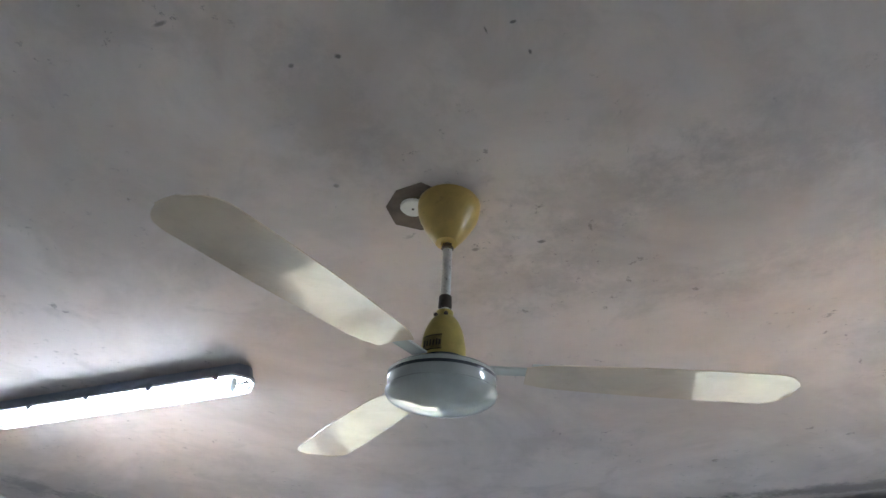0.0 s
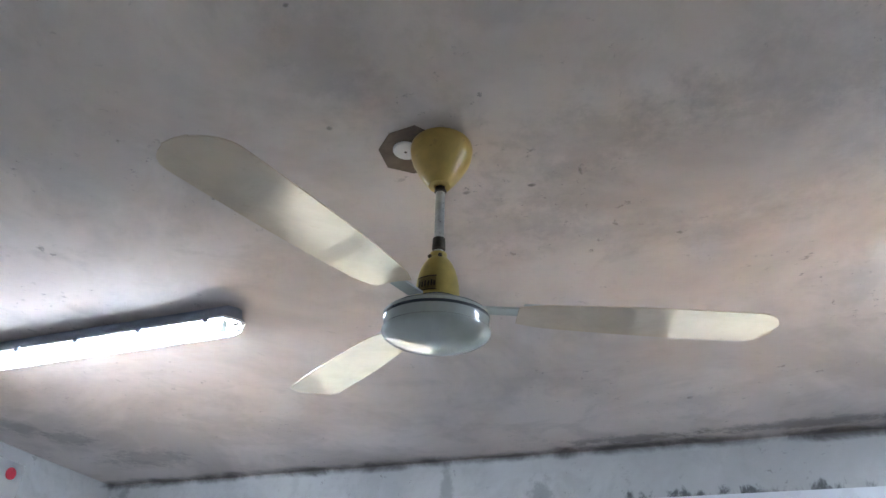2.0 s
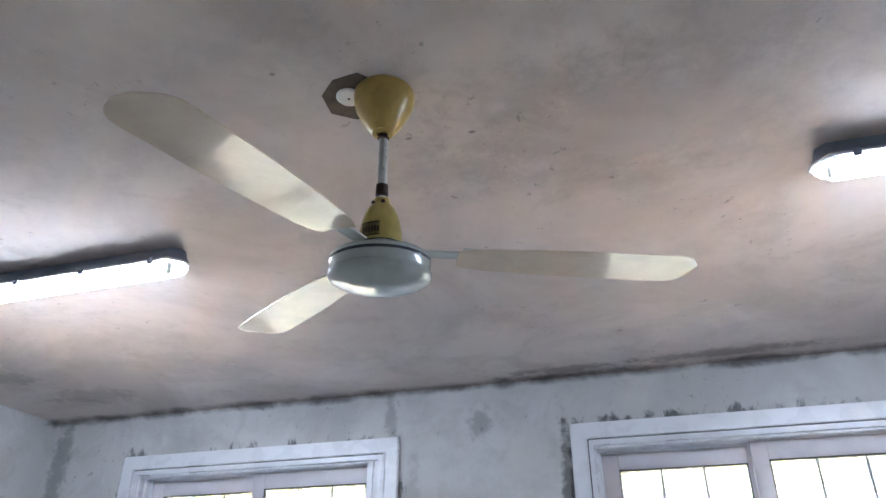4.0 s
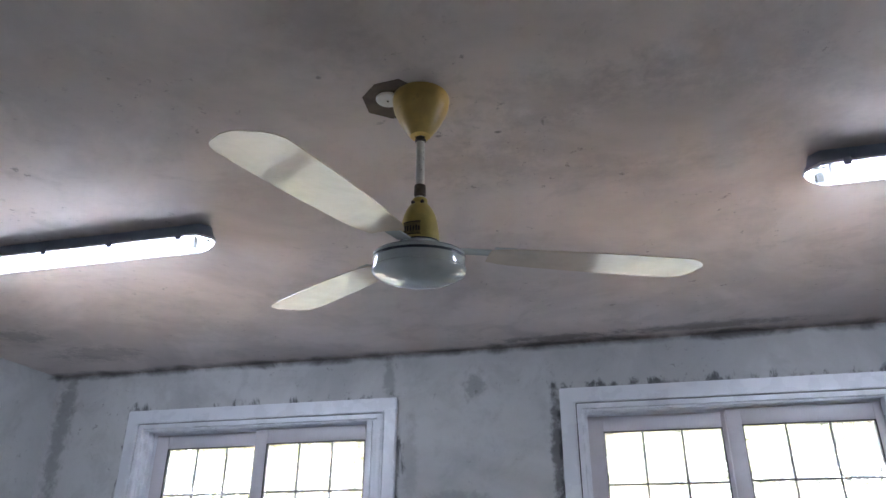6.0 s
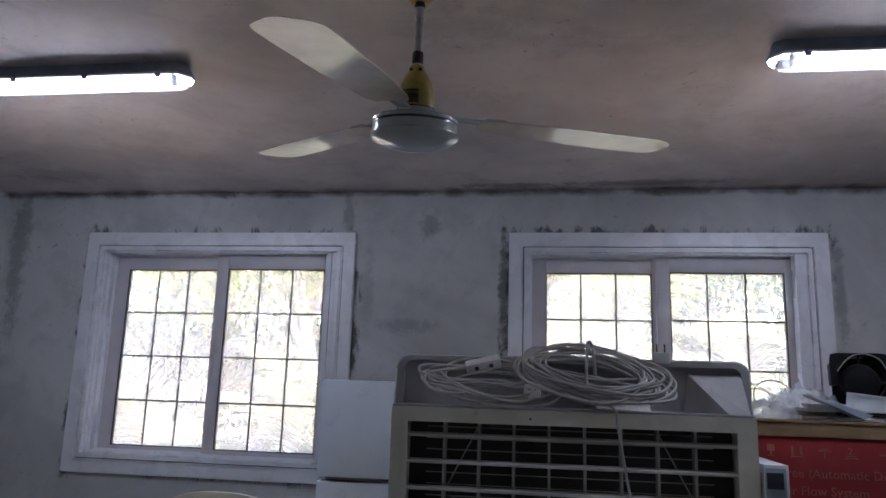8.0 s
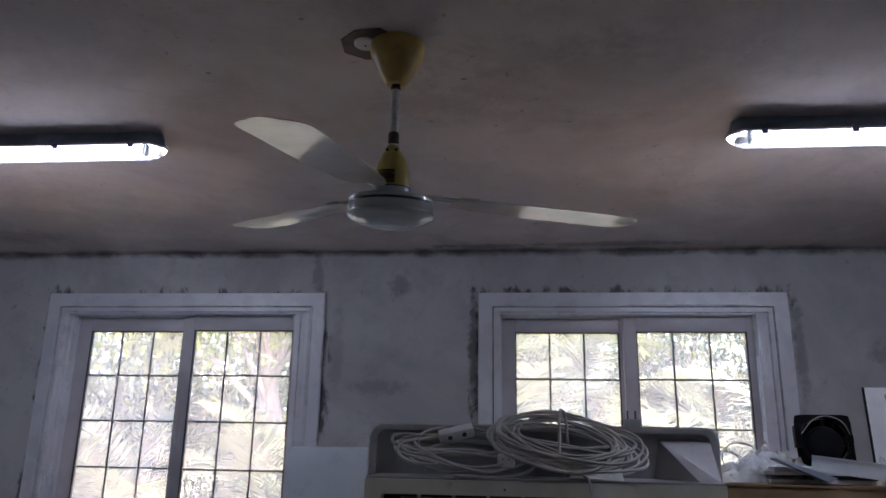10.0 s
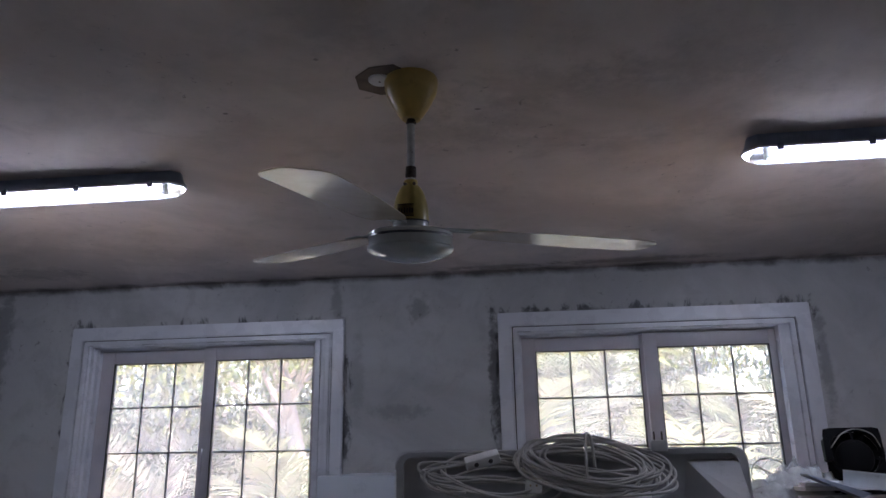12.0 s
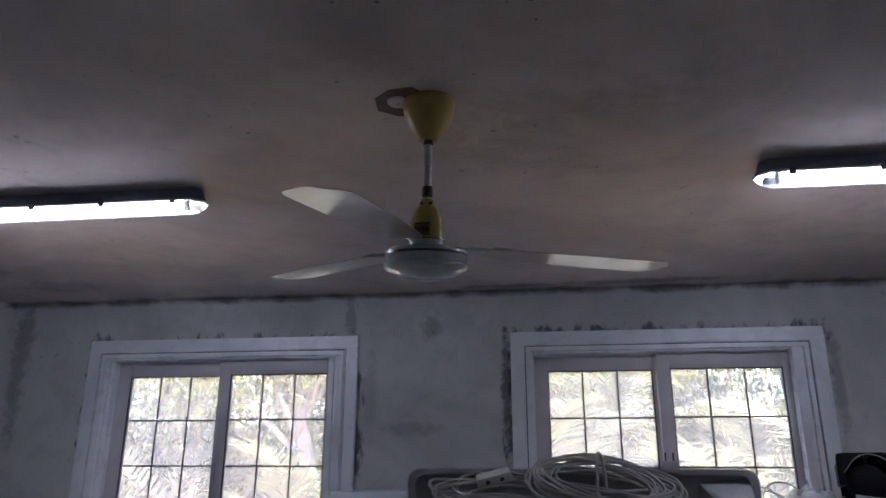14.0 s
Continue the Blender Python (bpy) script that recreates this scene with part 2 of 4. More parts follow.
M_HOOD = surface("grey_cooler_plastic", (0.42, 0.415, 0.415), 0.45, worn=0.12, scale=6, dirty=0.3, bump=0.06)
M_LOUVRE = surface("grey_louvre_plastic", (0.72, 0.7, 0.64), 0.45, worn=0.15, scale=12, dirty=0.4)
# dark colour put in for the shade inside recesses, slots and holes
M_DARK = surface("dark_recess_shade", (0.09, 0.082, 0.08), 0.7, worn=0.3)
M_CABLE = surface("off_white_cable", (0.52, 0.505, 0.47), 0.45, worn=0.15, scale=14, dirty=0.3)
M_FRIDGE = surface("white_fridge_enamel", (0.72, 0.78, 0.84), 0.3, worn=0.06, scale=3, dirty=0.1, bump=0.02)
M_RED = surface("red_printed_cardboard", (0.3, 0.018, 0.018), 0.8, worn=0.18, scale=4, fine=30, dirty=0.2, dirt=(0.2, 0.03, 0.02), bump=0.1)
M_CARD = surface("brown_cardboard", (0.34, 0.21, 0.11), 0.75, worn=0.22, scale=5, fine=40, dirty=0.3)
M_PRINT = surface("faded_white_print", (0.37, 0.1, 0.08), 0.6, worn=0.2)
M_BLACK = surface("black_metal", (0.006, 0.006, 0.007), 0.7, worn=0.3, scale=12, dirty=0.06, dirt=(0.04, 0.04, 0.04))
M_BLACK.node_tree.nodes["Principled BSDF"].inputs["Specular IOR Level"].default_value = 0.15
M_ALU = surface("pale_aluminium", (0.76, 0.79, 0.8), 0.35, 0.15, worn=0.1, scale=8)
M_CHAIR = surface("cream_chair_plastic", (0.66, 0.6, 0.46), 0.4, worn=0.1, scale=6, dirty=0.2)
M_PAPER = surface("white_paper", (0.84, 0.84, 0.84), 0.7, worn=0.05, scale=8, dirty=0.1)
M_PRINT_RED = surface("red_ink", (0.6, 0.04, 0.07), 0.6, worn=0.15, scale=30)
M_SCREEN = surface("dark_display", (0.05, 0.06, 0.08), 0.15, worn=0.1)
M_BUTTON = surface("blue_button", (0.2, 0.24, 0.42), 0.4, worn=0.1)
M_BRASS = surface("dull_brass", (0.5, 0.42, 0.28), 0.35, 0.9, worn=0.2)
M_BAG, _nt, _bsdf, _co = shell("crumpled_white_film")
_bsdf.inputs["Base Color"].default_value = (0.86, 0.88, 0.88, 1)
_bsdf.inputs["Roughness"].default_value = 0.22
_nt.links.new(math_node(_nt, "ADD", math_node(_nt, "MULTIPLY", fractal(_nt, _co, 22, 4, 0.6), 0.7), 0.1, True), _bsdf.inputs["Alpha"])
relief(_nt, _bsdf, fractal(_nt, _co, 40, 4, 0.6), 0.5, 0.004)
M_BOUNCE_SLAB = surface("pale_bounce_slab", (0.82, 0.64, 0.51), 0.85, worn=0.1, scale=1.5, fine=30, dirty=0.2, dirt=(0.4, 0.33, 0.26))
M_GROUND = surface("dry_sandy_ground", (0.3, 0.25, 0.18), 0.9, worn=0.12, scale=0.8, fine=12, dirty=0.3, dirt=(0.2, 0.2, 0.1))
M_PALM = leaf_material("palm_leaf", (0.095, 0.112, 0.062))
M_LEAF = leaf_material("yellow_green_leaf", (0.145, 0.165, 0.034))
M_LEAF_DARK = leaf_material("green_leaf", (0.07, 0.1, 0.05))
M_BARK = surface("grey_bark", (0.28, 0.23, 0.18), 0.9, worn=0.25, scale=6, fine=30, bump=0.5)


# ---- mesh helpers ----
def add_box(bm, x0, x1, y0, y1, z0, z1, bevel=0.0, m=None):
    vs = bmesh.ops.create_cube(bm, size=1)["verts"]
    t = Matrix.Translation(((x0 + x1) / 2, (y0 + y1) / 2, (z0 + z1) / 2)) @ Matrix.Diagonal((x1 - x0, y1 - y0, z1 - z0, 1))
    bmesh.ops.transform(bm, matrix=(m @ t) if m else t, verts=vs)
    if bevel:
        es = list({e for v in vs for e in v.link_edges})
        bmesh.ops.bevel(bm, geom=es, offset=bevel, segments=2, affect="EDGES", profile=0.6)
    return bm


def boxed(*a, **k):
    return add_box(bmesh.new(), *a, **k)


def lathe(profile, segments=48, centre=(0, 0)):
    """A turned form from (radius, height) pairs."""
    bm = bmesh.new()
    rings = []
    for r, z in profile:
        if r < 1e-5:
            rings.append([bm.verts.new((centre[0], centre[1], z))])
        else:
            rings.append([bm.verts.new((centre[0] + r * math.cos(2 * math.pi * i / segments), centre[1] + r * math.sin(2 * math.pi * i / segments), z)) for i in range(segments)])
    for a, b in zip(rings, rings[1:]):
        for i in range(segments):
            j = (i + 1) % segments
            q = [a[i % len(a)], a[j % len(a)], b[j % len(b)], b[i % len(b)]]
            q = [v for n, v in enumerate(q) if v not in q[:n]]
            if len(q) > 2:
                bm.faces.new(q)
    bmesh.ops.recalc_face_normals(bm, faces=bm.faces)
    return bm


def add_tube(bm, pts, radius, sides=8, taper=1.0):
    """A round bar swept along a line of points."""
    pts = [Vector(p) for p in pts]
    rings, side = [], None
    for i, p in enumerate(pts):
        d = (pts[min(i + 1, len(pts) - 1)] - pts[max(i - 1, 0)]).normalized()
        if side is None:
            side = d.orthogonal().normalized()
        side = (side - d * side.dot(d)).normalized()
        up = d.cross(side)
        r = radius * (1 + (taper - 1) * i / max(1, len(pts) - 1))
        rings.append([bm.verts.new(p + side * (r * math.cos(2 * math.pi * k / sides)) + up * (r * math.sin(2 * math.pi * k / sides))) for k in range(sides)])
    for a, b in zip(rings, rings[1:]):
        for k in range(sides):
            bm.faces.new((a[k], a[(k + 1) % sides], b[(k + 1) % sides], b[k]))
    bm.faces.new(rings[0][::-1])
    bm.faces.new(rings[-1])
    return bm


def add_prism(bm, outline, axis, lo, hi):
    """A flat outline (pairs) pushed out along x, y or z."""
    def place(u, v, w):
        return {"x": (w, u, v), "y": (u, w, v), "z": (u, v, w)}[axis]
    a = [bm.verts.new(place(u, v, lo)) for u, v in outline]
    b = [bm.verts.new(place(u, v, hi)) for u, v in outline]
    bm.faces.new(a), bm.faces.new(b[::-1])
    for i in range(len(a)):
        j = (i + 1) % len(a)
        bm.faces.new((a[j], a[i], b[i], b[j]))
    bmesh.ops.recalc_face_normals(bm, faces=bm.faces)
    return bm


def mesh_of(name, bm, material, smooth=True):
    me = bpy.data.meshes.new(name)
    bm.normal_update()
    if smooth:
        for f in bm.faces:
            f.smooth = True
        for e in bm.edges:
            e.smooth = len(e.link_faces) == 2 and e.calc_face_angle(0.0) < radians(38)
    bm.to_mesh(me)
    bm.free()
    me.materials.append(material)
    return me


def part(name, bm, material, parent=None, label=""):
    ob = new(name, mesh_of(name, bm, material))
    ob.parent = parent
    return tagged(ob, label)


def piece(name, me, parent, m):
    ob = new(name, me)
    ob.parent = parent
    ob.matrix_local = m
    return ob


def thing(name, label, category, at=(0, 0, 0), group="", kind="", turn=0):
    ob = new(name)
    ob.empty_display_size = 0.1
    ob.matrix_world = pose(*at, 0, 0, turn)
    return tagged(ob, label, category, group, kind)


def structure(name, bm, material, label, category):
    return tagged(part(name, bm, material), label, category, kind="structure")


# ---- the room ----
T = 0.2
OPEN = (0.715, 1.0, 2.185)
bm = bmesh.new()
xs = [LEFT_X, WINDOW_X[0] - OPEN[0], WINDOW_X[0] + OPEN[0], WINDOW_X[1] - OPEN[0], WINDOW_X[1] + OPEN[0], RIGHT_X]
for i in (0, 2, 4):
    add_box(bm, xs[i], xs[i + 1], WALL_Y, WALL_Y + T, -0.1, CEIL + 0.15)
for i in (1, 3):
    add_box(bm, xs[i], xs[i + 1], WALL_Y, WALL_Y + T, -0.1, OPEN[1])
    add_box(bm, xs[i], xs[i + 1], WALL_Y, WALL_Y + T, OPEN[2], CEIL + 0.15)
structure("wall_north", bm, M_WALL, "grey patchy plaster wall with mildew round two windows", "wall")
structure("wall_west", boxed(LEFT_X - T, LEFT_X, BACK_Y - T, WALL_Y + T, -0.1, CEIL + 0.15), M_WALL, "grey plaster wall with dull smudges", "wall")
structure("wall_east", boxed(RIGHT_X, RIGHT_X + T, BACK_Y - T, WALL_Y + T, -0.1, CEIL + 0.15), M_BACK, "plain unseen wall, kept pale to bounce light", "wall")
structure("wall_south", boxed(LEFT_X, RIGHT_X, BACK_Y - T, BACK_Y, -0.1, CEIL + 0.15), M_BACK, "plain unseen wall, kept pale to bounce light", "wall")
structure("floor", boxed(LEFT_X, RIGHT_X, BACK_Y, WALL_Y, -0.1, 0.0), M_FLOOR, "plain worn floor of the room", "floor")

# The ceiling sags and waves by a few millimetres and rounds into the walls.
bm = bmesh.new()
NX, NY = 90, 90
R = 0.005
grid = []
for j in range(NY + 1):
    row = []
    for i in range(NX + 1):
        x = LEFT_X + (RIGHT_X - LEFT_X) * i / NX
        y = BACK_Y + (WALL_Y - BACK_Y) * (1 - (1 - j / NY) ** 1.6)
        d = min(x - LEFT_X, WALL_Y - y)
        z = CEIL + 0.004 * noise.noise(Vector((x * 1.4, y * 1.4, 3.0))) + 0.002 * noise.noise(Vector((x * 5, y * 5, 1.0)))
        if d < R:
            z -= R - math.sqrt(max(0.0, R * R - (R - d) ** 2))
        row.append(bm.verts.new((x, y, z)))
    grid.append(row)
for j in range(NY):
    for i in range(NX):
        bm.faces.new((grid[j][i], grid[j + 1][i], grid[j + 1][i + 1], grid[j][i + 1]))
rim = [e for e in bm.edges if len(e.link_faces) == 1]
up = bmesh.ops.extrude_edge_only(bm, edges=rim)["geom"]
for v in up:
    if isinstance(v, bmesh.types.BMVert):
        v.co.z = CEIL + 0.15
bmesh.ops.edgeloop_fill(bm, edges=[e for e in up if isinstance(e, bmesh.types.BMEdge) and len(e.link_faces) == 1])
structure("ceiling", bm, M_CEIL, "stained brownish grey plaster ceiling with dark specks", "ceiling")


# ---- windows ----
def ring(x0, x1, z0, z1, w, y0, y1, bevel=0.004):
    """Four mitred bars round an opening."""
    bm = bmesh.new()
    o = [(x0, z0), (x1, z0), (x1, z1), (x0, z1)]
    n = [(x0 + w, z0 + w), (x1 - w, z0 + w), (x1 - w, z1 - w), (x0 + w, z1 - w)]
    vo0, vo1 = [bm.verts.new((x, y0, z)) for x, z in o], [bm.verts.new((x, y1, z)) for x, z in o]
    vi0, vi1 = [bm.verts.new((x, y0, z)) for x, z in n], [bm.verts.new((x, y1, z)) for x, z in n]
    for i in range(4):
        j = (i + 1) % 4
        for q in ((vo0[i], vo0[j], vi0[j], vi0[i]), (vo1[i], vi1[i], vi1[j], vo1[j]), (vo0[i], vo1[i], vo1[j], vo0[j]), (vi0[i], vi0[j], vi1[j], vi1[i])):
            bm.faces.new(q)
    bmesh.ops.recalc_face_normals(bm, faces=bm.faces)
    if bevel:
        bmesh.ops.bevel(bm, geom=bm.edges[:], offset=bevel, segments=2, affect="EDGES")
    return bm


def make_window(name, cx, label):
    w = thing(name, label, "window", (cx, WALL_Y, 0.93), kind="structure")
    H = TRIM[2] - TRIM[1]
    trim = part("window_trim", ring(-TRIM[0], TRIM[0], 0, H, 0.07, -0.026, -0.001, 0.005), M_PVC, w, "wide white plastic trim")
    part("trim_bead", ring(-TRIM[0] + 0.066, TRIM[0] - 0.066, 0.066, H - 0.066, 0.009, -0.033, -0.002, 0.003), M_PVC, trim)
    part("groove", ring(-TRIM[0] + 0.074, TRIM[0] - 0.074, 0.074, H - 0.074, 0.006, -0.012, -0.002, 0), M_GASKET, trim, "dark gap inside the trim")
    # the fixed frame: a proud face, then two sliding tracks stepping into the depth
    frame_ob = part("window_frame", ring(-OPEN[0] - 0.003, OPEN[0] + 0.003, 0.079, H - 0.079, 0.024, -0.022, 0.165, 0.003), M_PVC, w)
    part("jamb_liner", add_box(boxed(0.634, 0.664, -0.014, 0.05, 0.105, H - 0.105, 0.003), 0.663, 0.692, -0.005, 0.05, 0.105, H - 0.105, 0.003), M_PVC, frame_ob, "stepped white jamb liner")
    part("track", ring(-OPEN[0] + 0.018, OPEN[0] - 0.018, 0.1, H - 0.1, 0.013, 0.0, 0.012, 0.002), M_PVC, frame_ob)
    part("track", ring(-OPEN[0] + 0.019, OPEN[0] - 0.019, 0.101, H - 0.101, 0.017, 0.046, 0.054, 0.002), M_PVC, frame_ob)
    part("track", ring(-OPEN[0] + 0.019, OPEN[0] - 0.019, 0.101, H - 0.101, 0.02, 0.104, 0.108, 0.001), M_PVC, frame_ob)
    g0, g1 = 0.14, 1.14
    for side, (a, b), y in (("l", (-0.602, -0.048), 0.128), ("r", (0.036, 0.604), 0.079)):
        s0 = a - 0.088 if side == "l" else a - 0.068
        s1 = b + 0.064 if side == "l" else b + 0.085
        bm = bmesh.new()
        for bx in ((s0, a, g0 - 0.045, g1 + 0.082), (b, s1, g0 - 0.045, g1 + 0.082), (a, b, g0 - 0.045, g0), (a, b, g1, g1 + 0.082)):
            add_box(bm, bx[0], bx[1], y - 0.018, y + 0.018, bx[2], bx[3], 0.004)
        sash = part("sash", bm, M_PVC_SHADED, w, "sliding sash with thin glazing bars")
        part("gasket", ring(a - 0.001, b + 0.001, g0 - 0.001, g1 + 0.001, 0.006, y - 0.016, y + 0.01, 0), M_GASKET, sash)
        pw, ph = (b - a) / 3, (g1 - g0) / 4
        pane = mesh_of("pane", boxed(-pw / 2, pw / 2, -0.002, 0.002, -ph / 2, ph / 2), M_GLASS)
        for i in range(3):
            for j in range(4):
                ob = piece("pane", pane, sash, pose(a + pw * (i + 0.5), y, g0 + ph * (j + 0.5)))
                ob.visible_shadow = False
        up = mesh_of("muntin", boxed(-0.0045, 0.0045, -0.005, 0.005, 0, g1 - g0, 0.0015), M_MUNTIN)
        flat = mesh_of("muntin", boxed(0, b - a, -0.0046, 0.0046, -0.0045, 0.0045, 0.0015), M_MUNTIN)
        for i in (1, 2):
            piece("muntin", up, sash, pose(a + pw * i, y, g0))
        for j in (1, 2, 3):
            piece("muntin", flat, sash, pose(a, y, g0 + ph * j))
    part("latch", boxed(-0.02, -0.004, 0.05, 0.0605, 0.52, 0.66, 0.004), M_PVC_SHADED, w)
    return w


make_window("window_1", WINDOW_X[0], "white plastic sliding window with small panes, closed")
make_window("window_2", WINDOW_X[1], "white plastic sliding window with small panes, closed")


# ---- the ceiling fan ----
FX, FY = -0.301, 1.188
fan = thing("ceiling_fan", "cream ceiling fan with yellow canopy hanging on a chipped rod", "ceiling fan", (FX, FY, CEIL))
SWING = pose(0, 0, 0, 7.0, 1.5, 0)  # the rod hangs slightly out of plumb
part("canopy", lathe([(r * 1.005, z) for r, z in ((0.0, 0.0), (0.068, 0.0), (0.0705, -0.004), (0.0705, -0.014), (0.068, -0.032), (0.0635, -0.047), (0.0605, -0.05), (0.0535, -0.068), (0.0425, -0.088), (0.03, -0.107), (0.0235, -0.115), (0.013, -0.116), (0.012, -0.108), (0.0, -0.108))]), M_YELLOW, fan, "bell-shaped yellow plastic canopy")
part("rod", lathe([(0, -0.09), (0.0105, -0.09), (0.0105, -0.292), (0, -0.292)], 20), M_ROD, fan, "white rod with chipped paint").matrix_local = SWING
part("collar", lathe([(0.0105, -0.108), (0.0135, -0.11), (0.0135, -0.12), (0.0105, -0.122)], 20), M_RUST, fan, "dark collar under the canopy").matrix_local = SWING
part("sleeve", lathe([(0.0105, -0.235), (0.0135, -0.237), (0.0145, -0.262), (0.0105, -0.266)], 20), M_RUST, fan, "dark rusty sleeve").matrix_local = SWING
cap = part("motor_cap", lathe([(0, -0.272), (0.0165, -0.272), (0.0185, -0.275), (0.0185, -0.284), (0.024, -0.29), (0.031, -0.3), (0.038, -0.316), (0.0425, -0.334), (0.0455, -0.355), (0.047, -0.378), (0.047, -0.381), (0, -0.381)]), M_YELLOW_CAP, fan, "yellow domed cap with a worn label")
cap.matrix_local = SWING
for a in (-120, -60, 60, 120):
    bolt = lathe([(0, 0.006), (0.0035, 0.006), (0.0045, 0.003), (0.0045, 0), (0, 0)], 10)
    bmesh.ops.transform(bolt, matrix=Matrix.Rotation(radians(a), 4, "Z") @ pose(0.0205, 0, -0.2865, 0, 72, 0), verts=bolt.verts)
    part("bolt", bolt, M_RUST, cap)


def cap_band(a0, a1, z0, z1, steps, lift):
    """A thin curved strip lying on the cap."""
    bm = bmesh.new()
    lo, hi = [], []
    for s in range(steps + 1):
        a = radians(a0 + (a1 - a0) * s / steps)
        for row, z in ((lo, z0), (hi, z1)):
            r = 0.047 - 0.07 * (z + 0.381) * (z + 0.381 > 0) + lift
            row.append(bm.verts.new((r * math.cos(a), r * math.sin(a), z)))
    for s in range(steps):
        bm.faces.new((lo[s], lo[s + 1], hi[s + 1], hi[s]))
    bmesh.ops.solidify(bm, geom=bm.faces[:], thickness=0.0004)
    return bm


M_LABEL = surface("worn_label", (0.28, 0.215, 0.07), 0.5, worn=0.4, scale=70, fine=150, dirty=0.6)
label_ob = part("label", cap_band(-128, -72, -0.374, -0.343, 10, 0.0009), M_LABEL, cap, "worn rating label with a dark border")
for z0, z1 in ((-0.375, -0.3725), (-0.3445, -0.342)):
    part("label_border", cap_band(-129, -71, z0, z1, 10, 0.0014), M_RUST, label_ob)
for k, a in enumerate((-122, -112, -103, -94, -86, -79)):
    part("label_bar", cap_band(a, a + 5, -0.366, -0.352 - 0.002 * (k % 2), 2, 0.0014), M_RUST, label_ob)
motor = part("motor", lathe([(0, -0.383), (0.0455, -0.383), (0.0462, -0.386), (0.0455, -0.398), (0.05, -0.402), (0.088, -0.4055), (0.1035, -0.4085), (0.1085, -0.414), (0.1085, -0.42)], 72), M_ENAMEL, fan, "glossy pale grey motor housing")
motor.matrix_local = SWING
part("seam", lathe([(0.0455, -0.3808), (0.0478, -0.3808), (0.0478, -0.3834), (0.0455, -0.3834)], 48), M_RING, motor, "dark seam under the cap")
part("trim_ring", lathe([(0.1085, -0.42), (0.1068, -0.421), (0.1068, -0.4255), (0.1085, -0.4265)], 72), M_RING, motor, "dark blue ring line")
part("bowl", lathe([(0.1085, -0.4265), (0.1075, -0.43), (0.1072, -0.446), (0.1105, -0.4495), (0.1105, -0.454), (0.1055, -0.461), (0.096, -0.467), (0.078, -0.4745), (0.052, -0.482), (0.026, -0.486), (0, -0.487)], 72), M_ENAMEL, motor, "glossy shallow pale grey bowl")

BLADE_PITCH, BLADE_DROOP = -2.5, 1.0
# One blade, lying along x, dished and pitched.
bm = bmesh.new()
cols = []
for i in range(31):
    u = 1 - (1 - i / 30) ** 1.7
    x = 0.165 + 0.525 * u
    half = 0.052 + 0.018 * math.sin(min(1, u * 1.5) * math.pi / 2)
    if u > 0.88:
        half *= max(0.12, (1 - ((u - 0.88) / 0.12) ** 2.6)) ** 0.5
    if u < 0.08:
        half *= 0.75 + 0.25 * u / 0.08
    row = []
    for k in range(9):
        v = k / 4 - 1
        row.append((x, v * half, 0.0025 * (1 - v * v) - 0.003 * u))
    cols.append(row)
for dz in (0.0, 0.0016):
    vs = [[bm.verts.new((x, y, z + dz)) for x, y, z in row] for row in cols]
    for a, b in zip(vs, vs[1:]):
        for k in range(8):
            bm.faces.new((a[k], b[k], b[k + 1], a[k + 1]) if dz else (a[k], a[k + 1], b[k + 1], b[k]))
    if dz:
        edge = lambda g: [r[0] for r in g] + g[-1][1:] + [r[-1] for r in g[-2::-1]] + g[0][-2:0:-1]
        lo, hi = edge(low), edge(vs)
        for i in range(len(lo)):
            j = (i + 1) % len(lo)
            bm.faces.new((lo[i], lo[j], hi[j], hi[i]))
    low = vs
bmesh.ops.recalc_face_normals(bm, faces=bm.faces)
blade_me = mesh_of("blade", bm, M_BLADE)
arm = bmesh.new()
add_box(arm, 0.085, 0.235, -0.017, 0.017, 0.007, 0.0115, 0.0015)
add_box(arm, 0.175, 0.225, -0.036, 0.036, 0.0075, 0.011, 0.0015)
arm_me = mesh_of("blade_arm", arm, M_ENAMEL)
for a in (-98, 22, 142):
    b = piece("blade", blade_me, fan, SWING @ Matrix.Rotation(radians(a), 4, "Z") @ pose(0, 0, -0.405, BLADE_PITCH, BLADE_DROOP, 0))
    tagged(b, "glossy cream metal blade")
    piece("blade_arm", arm_me, b, Matrix.Identity(4))

# ---- ceiling patch and small round cover beside the canopy ----
bm = bmesh.new()
out = []
for i in range(8):
    a = radians(22.5 + 45 * i)
    r = 0.083 + 0.005 * math.sin(i * 2.4)
    out.append((-0.366 + r * math.cos(a), 1.178 + r * math.sin(a) * 0.98))
add_prism(bm, out, "z", CEIL - 0.004, CEIL + 0.004)
tagged(part("ceiling_patch", bm, M_BROWN), "bare brown octagonal patch on the ceiling plaster", "patch", kind="structure")
cover = thing("round_cover", "small white round cover plate on the ceiling", "cover plate", (-0.381, 1.166, CEIL - 0.004))
part("plate", lathe([(0, 0), (0.03, 0), (0.03, -0.003), (0.027, -0.006), (0, -0.007)], 32), M_WHITE, cover)
part("screw", lathe([(0, -0.0085), (0.003, -0.008), (0.003, -0.006), (0, -0.006)], 10), M_RUST, cover)


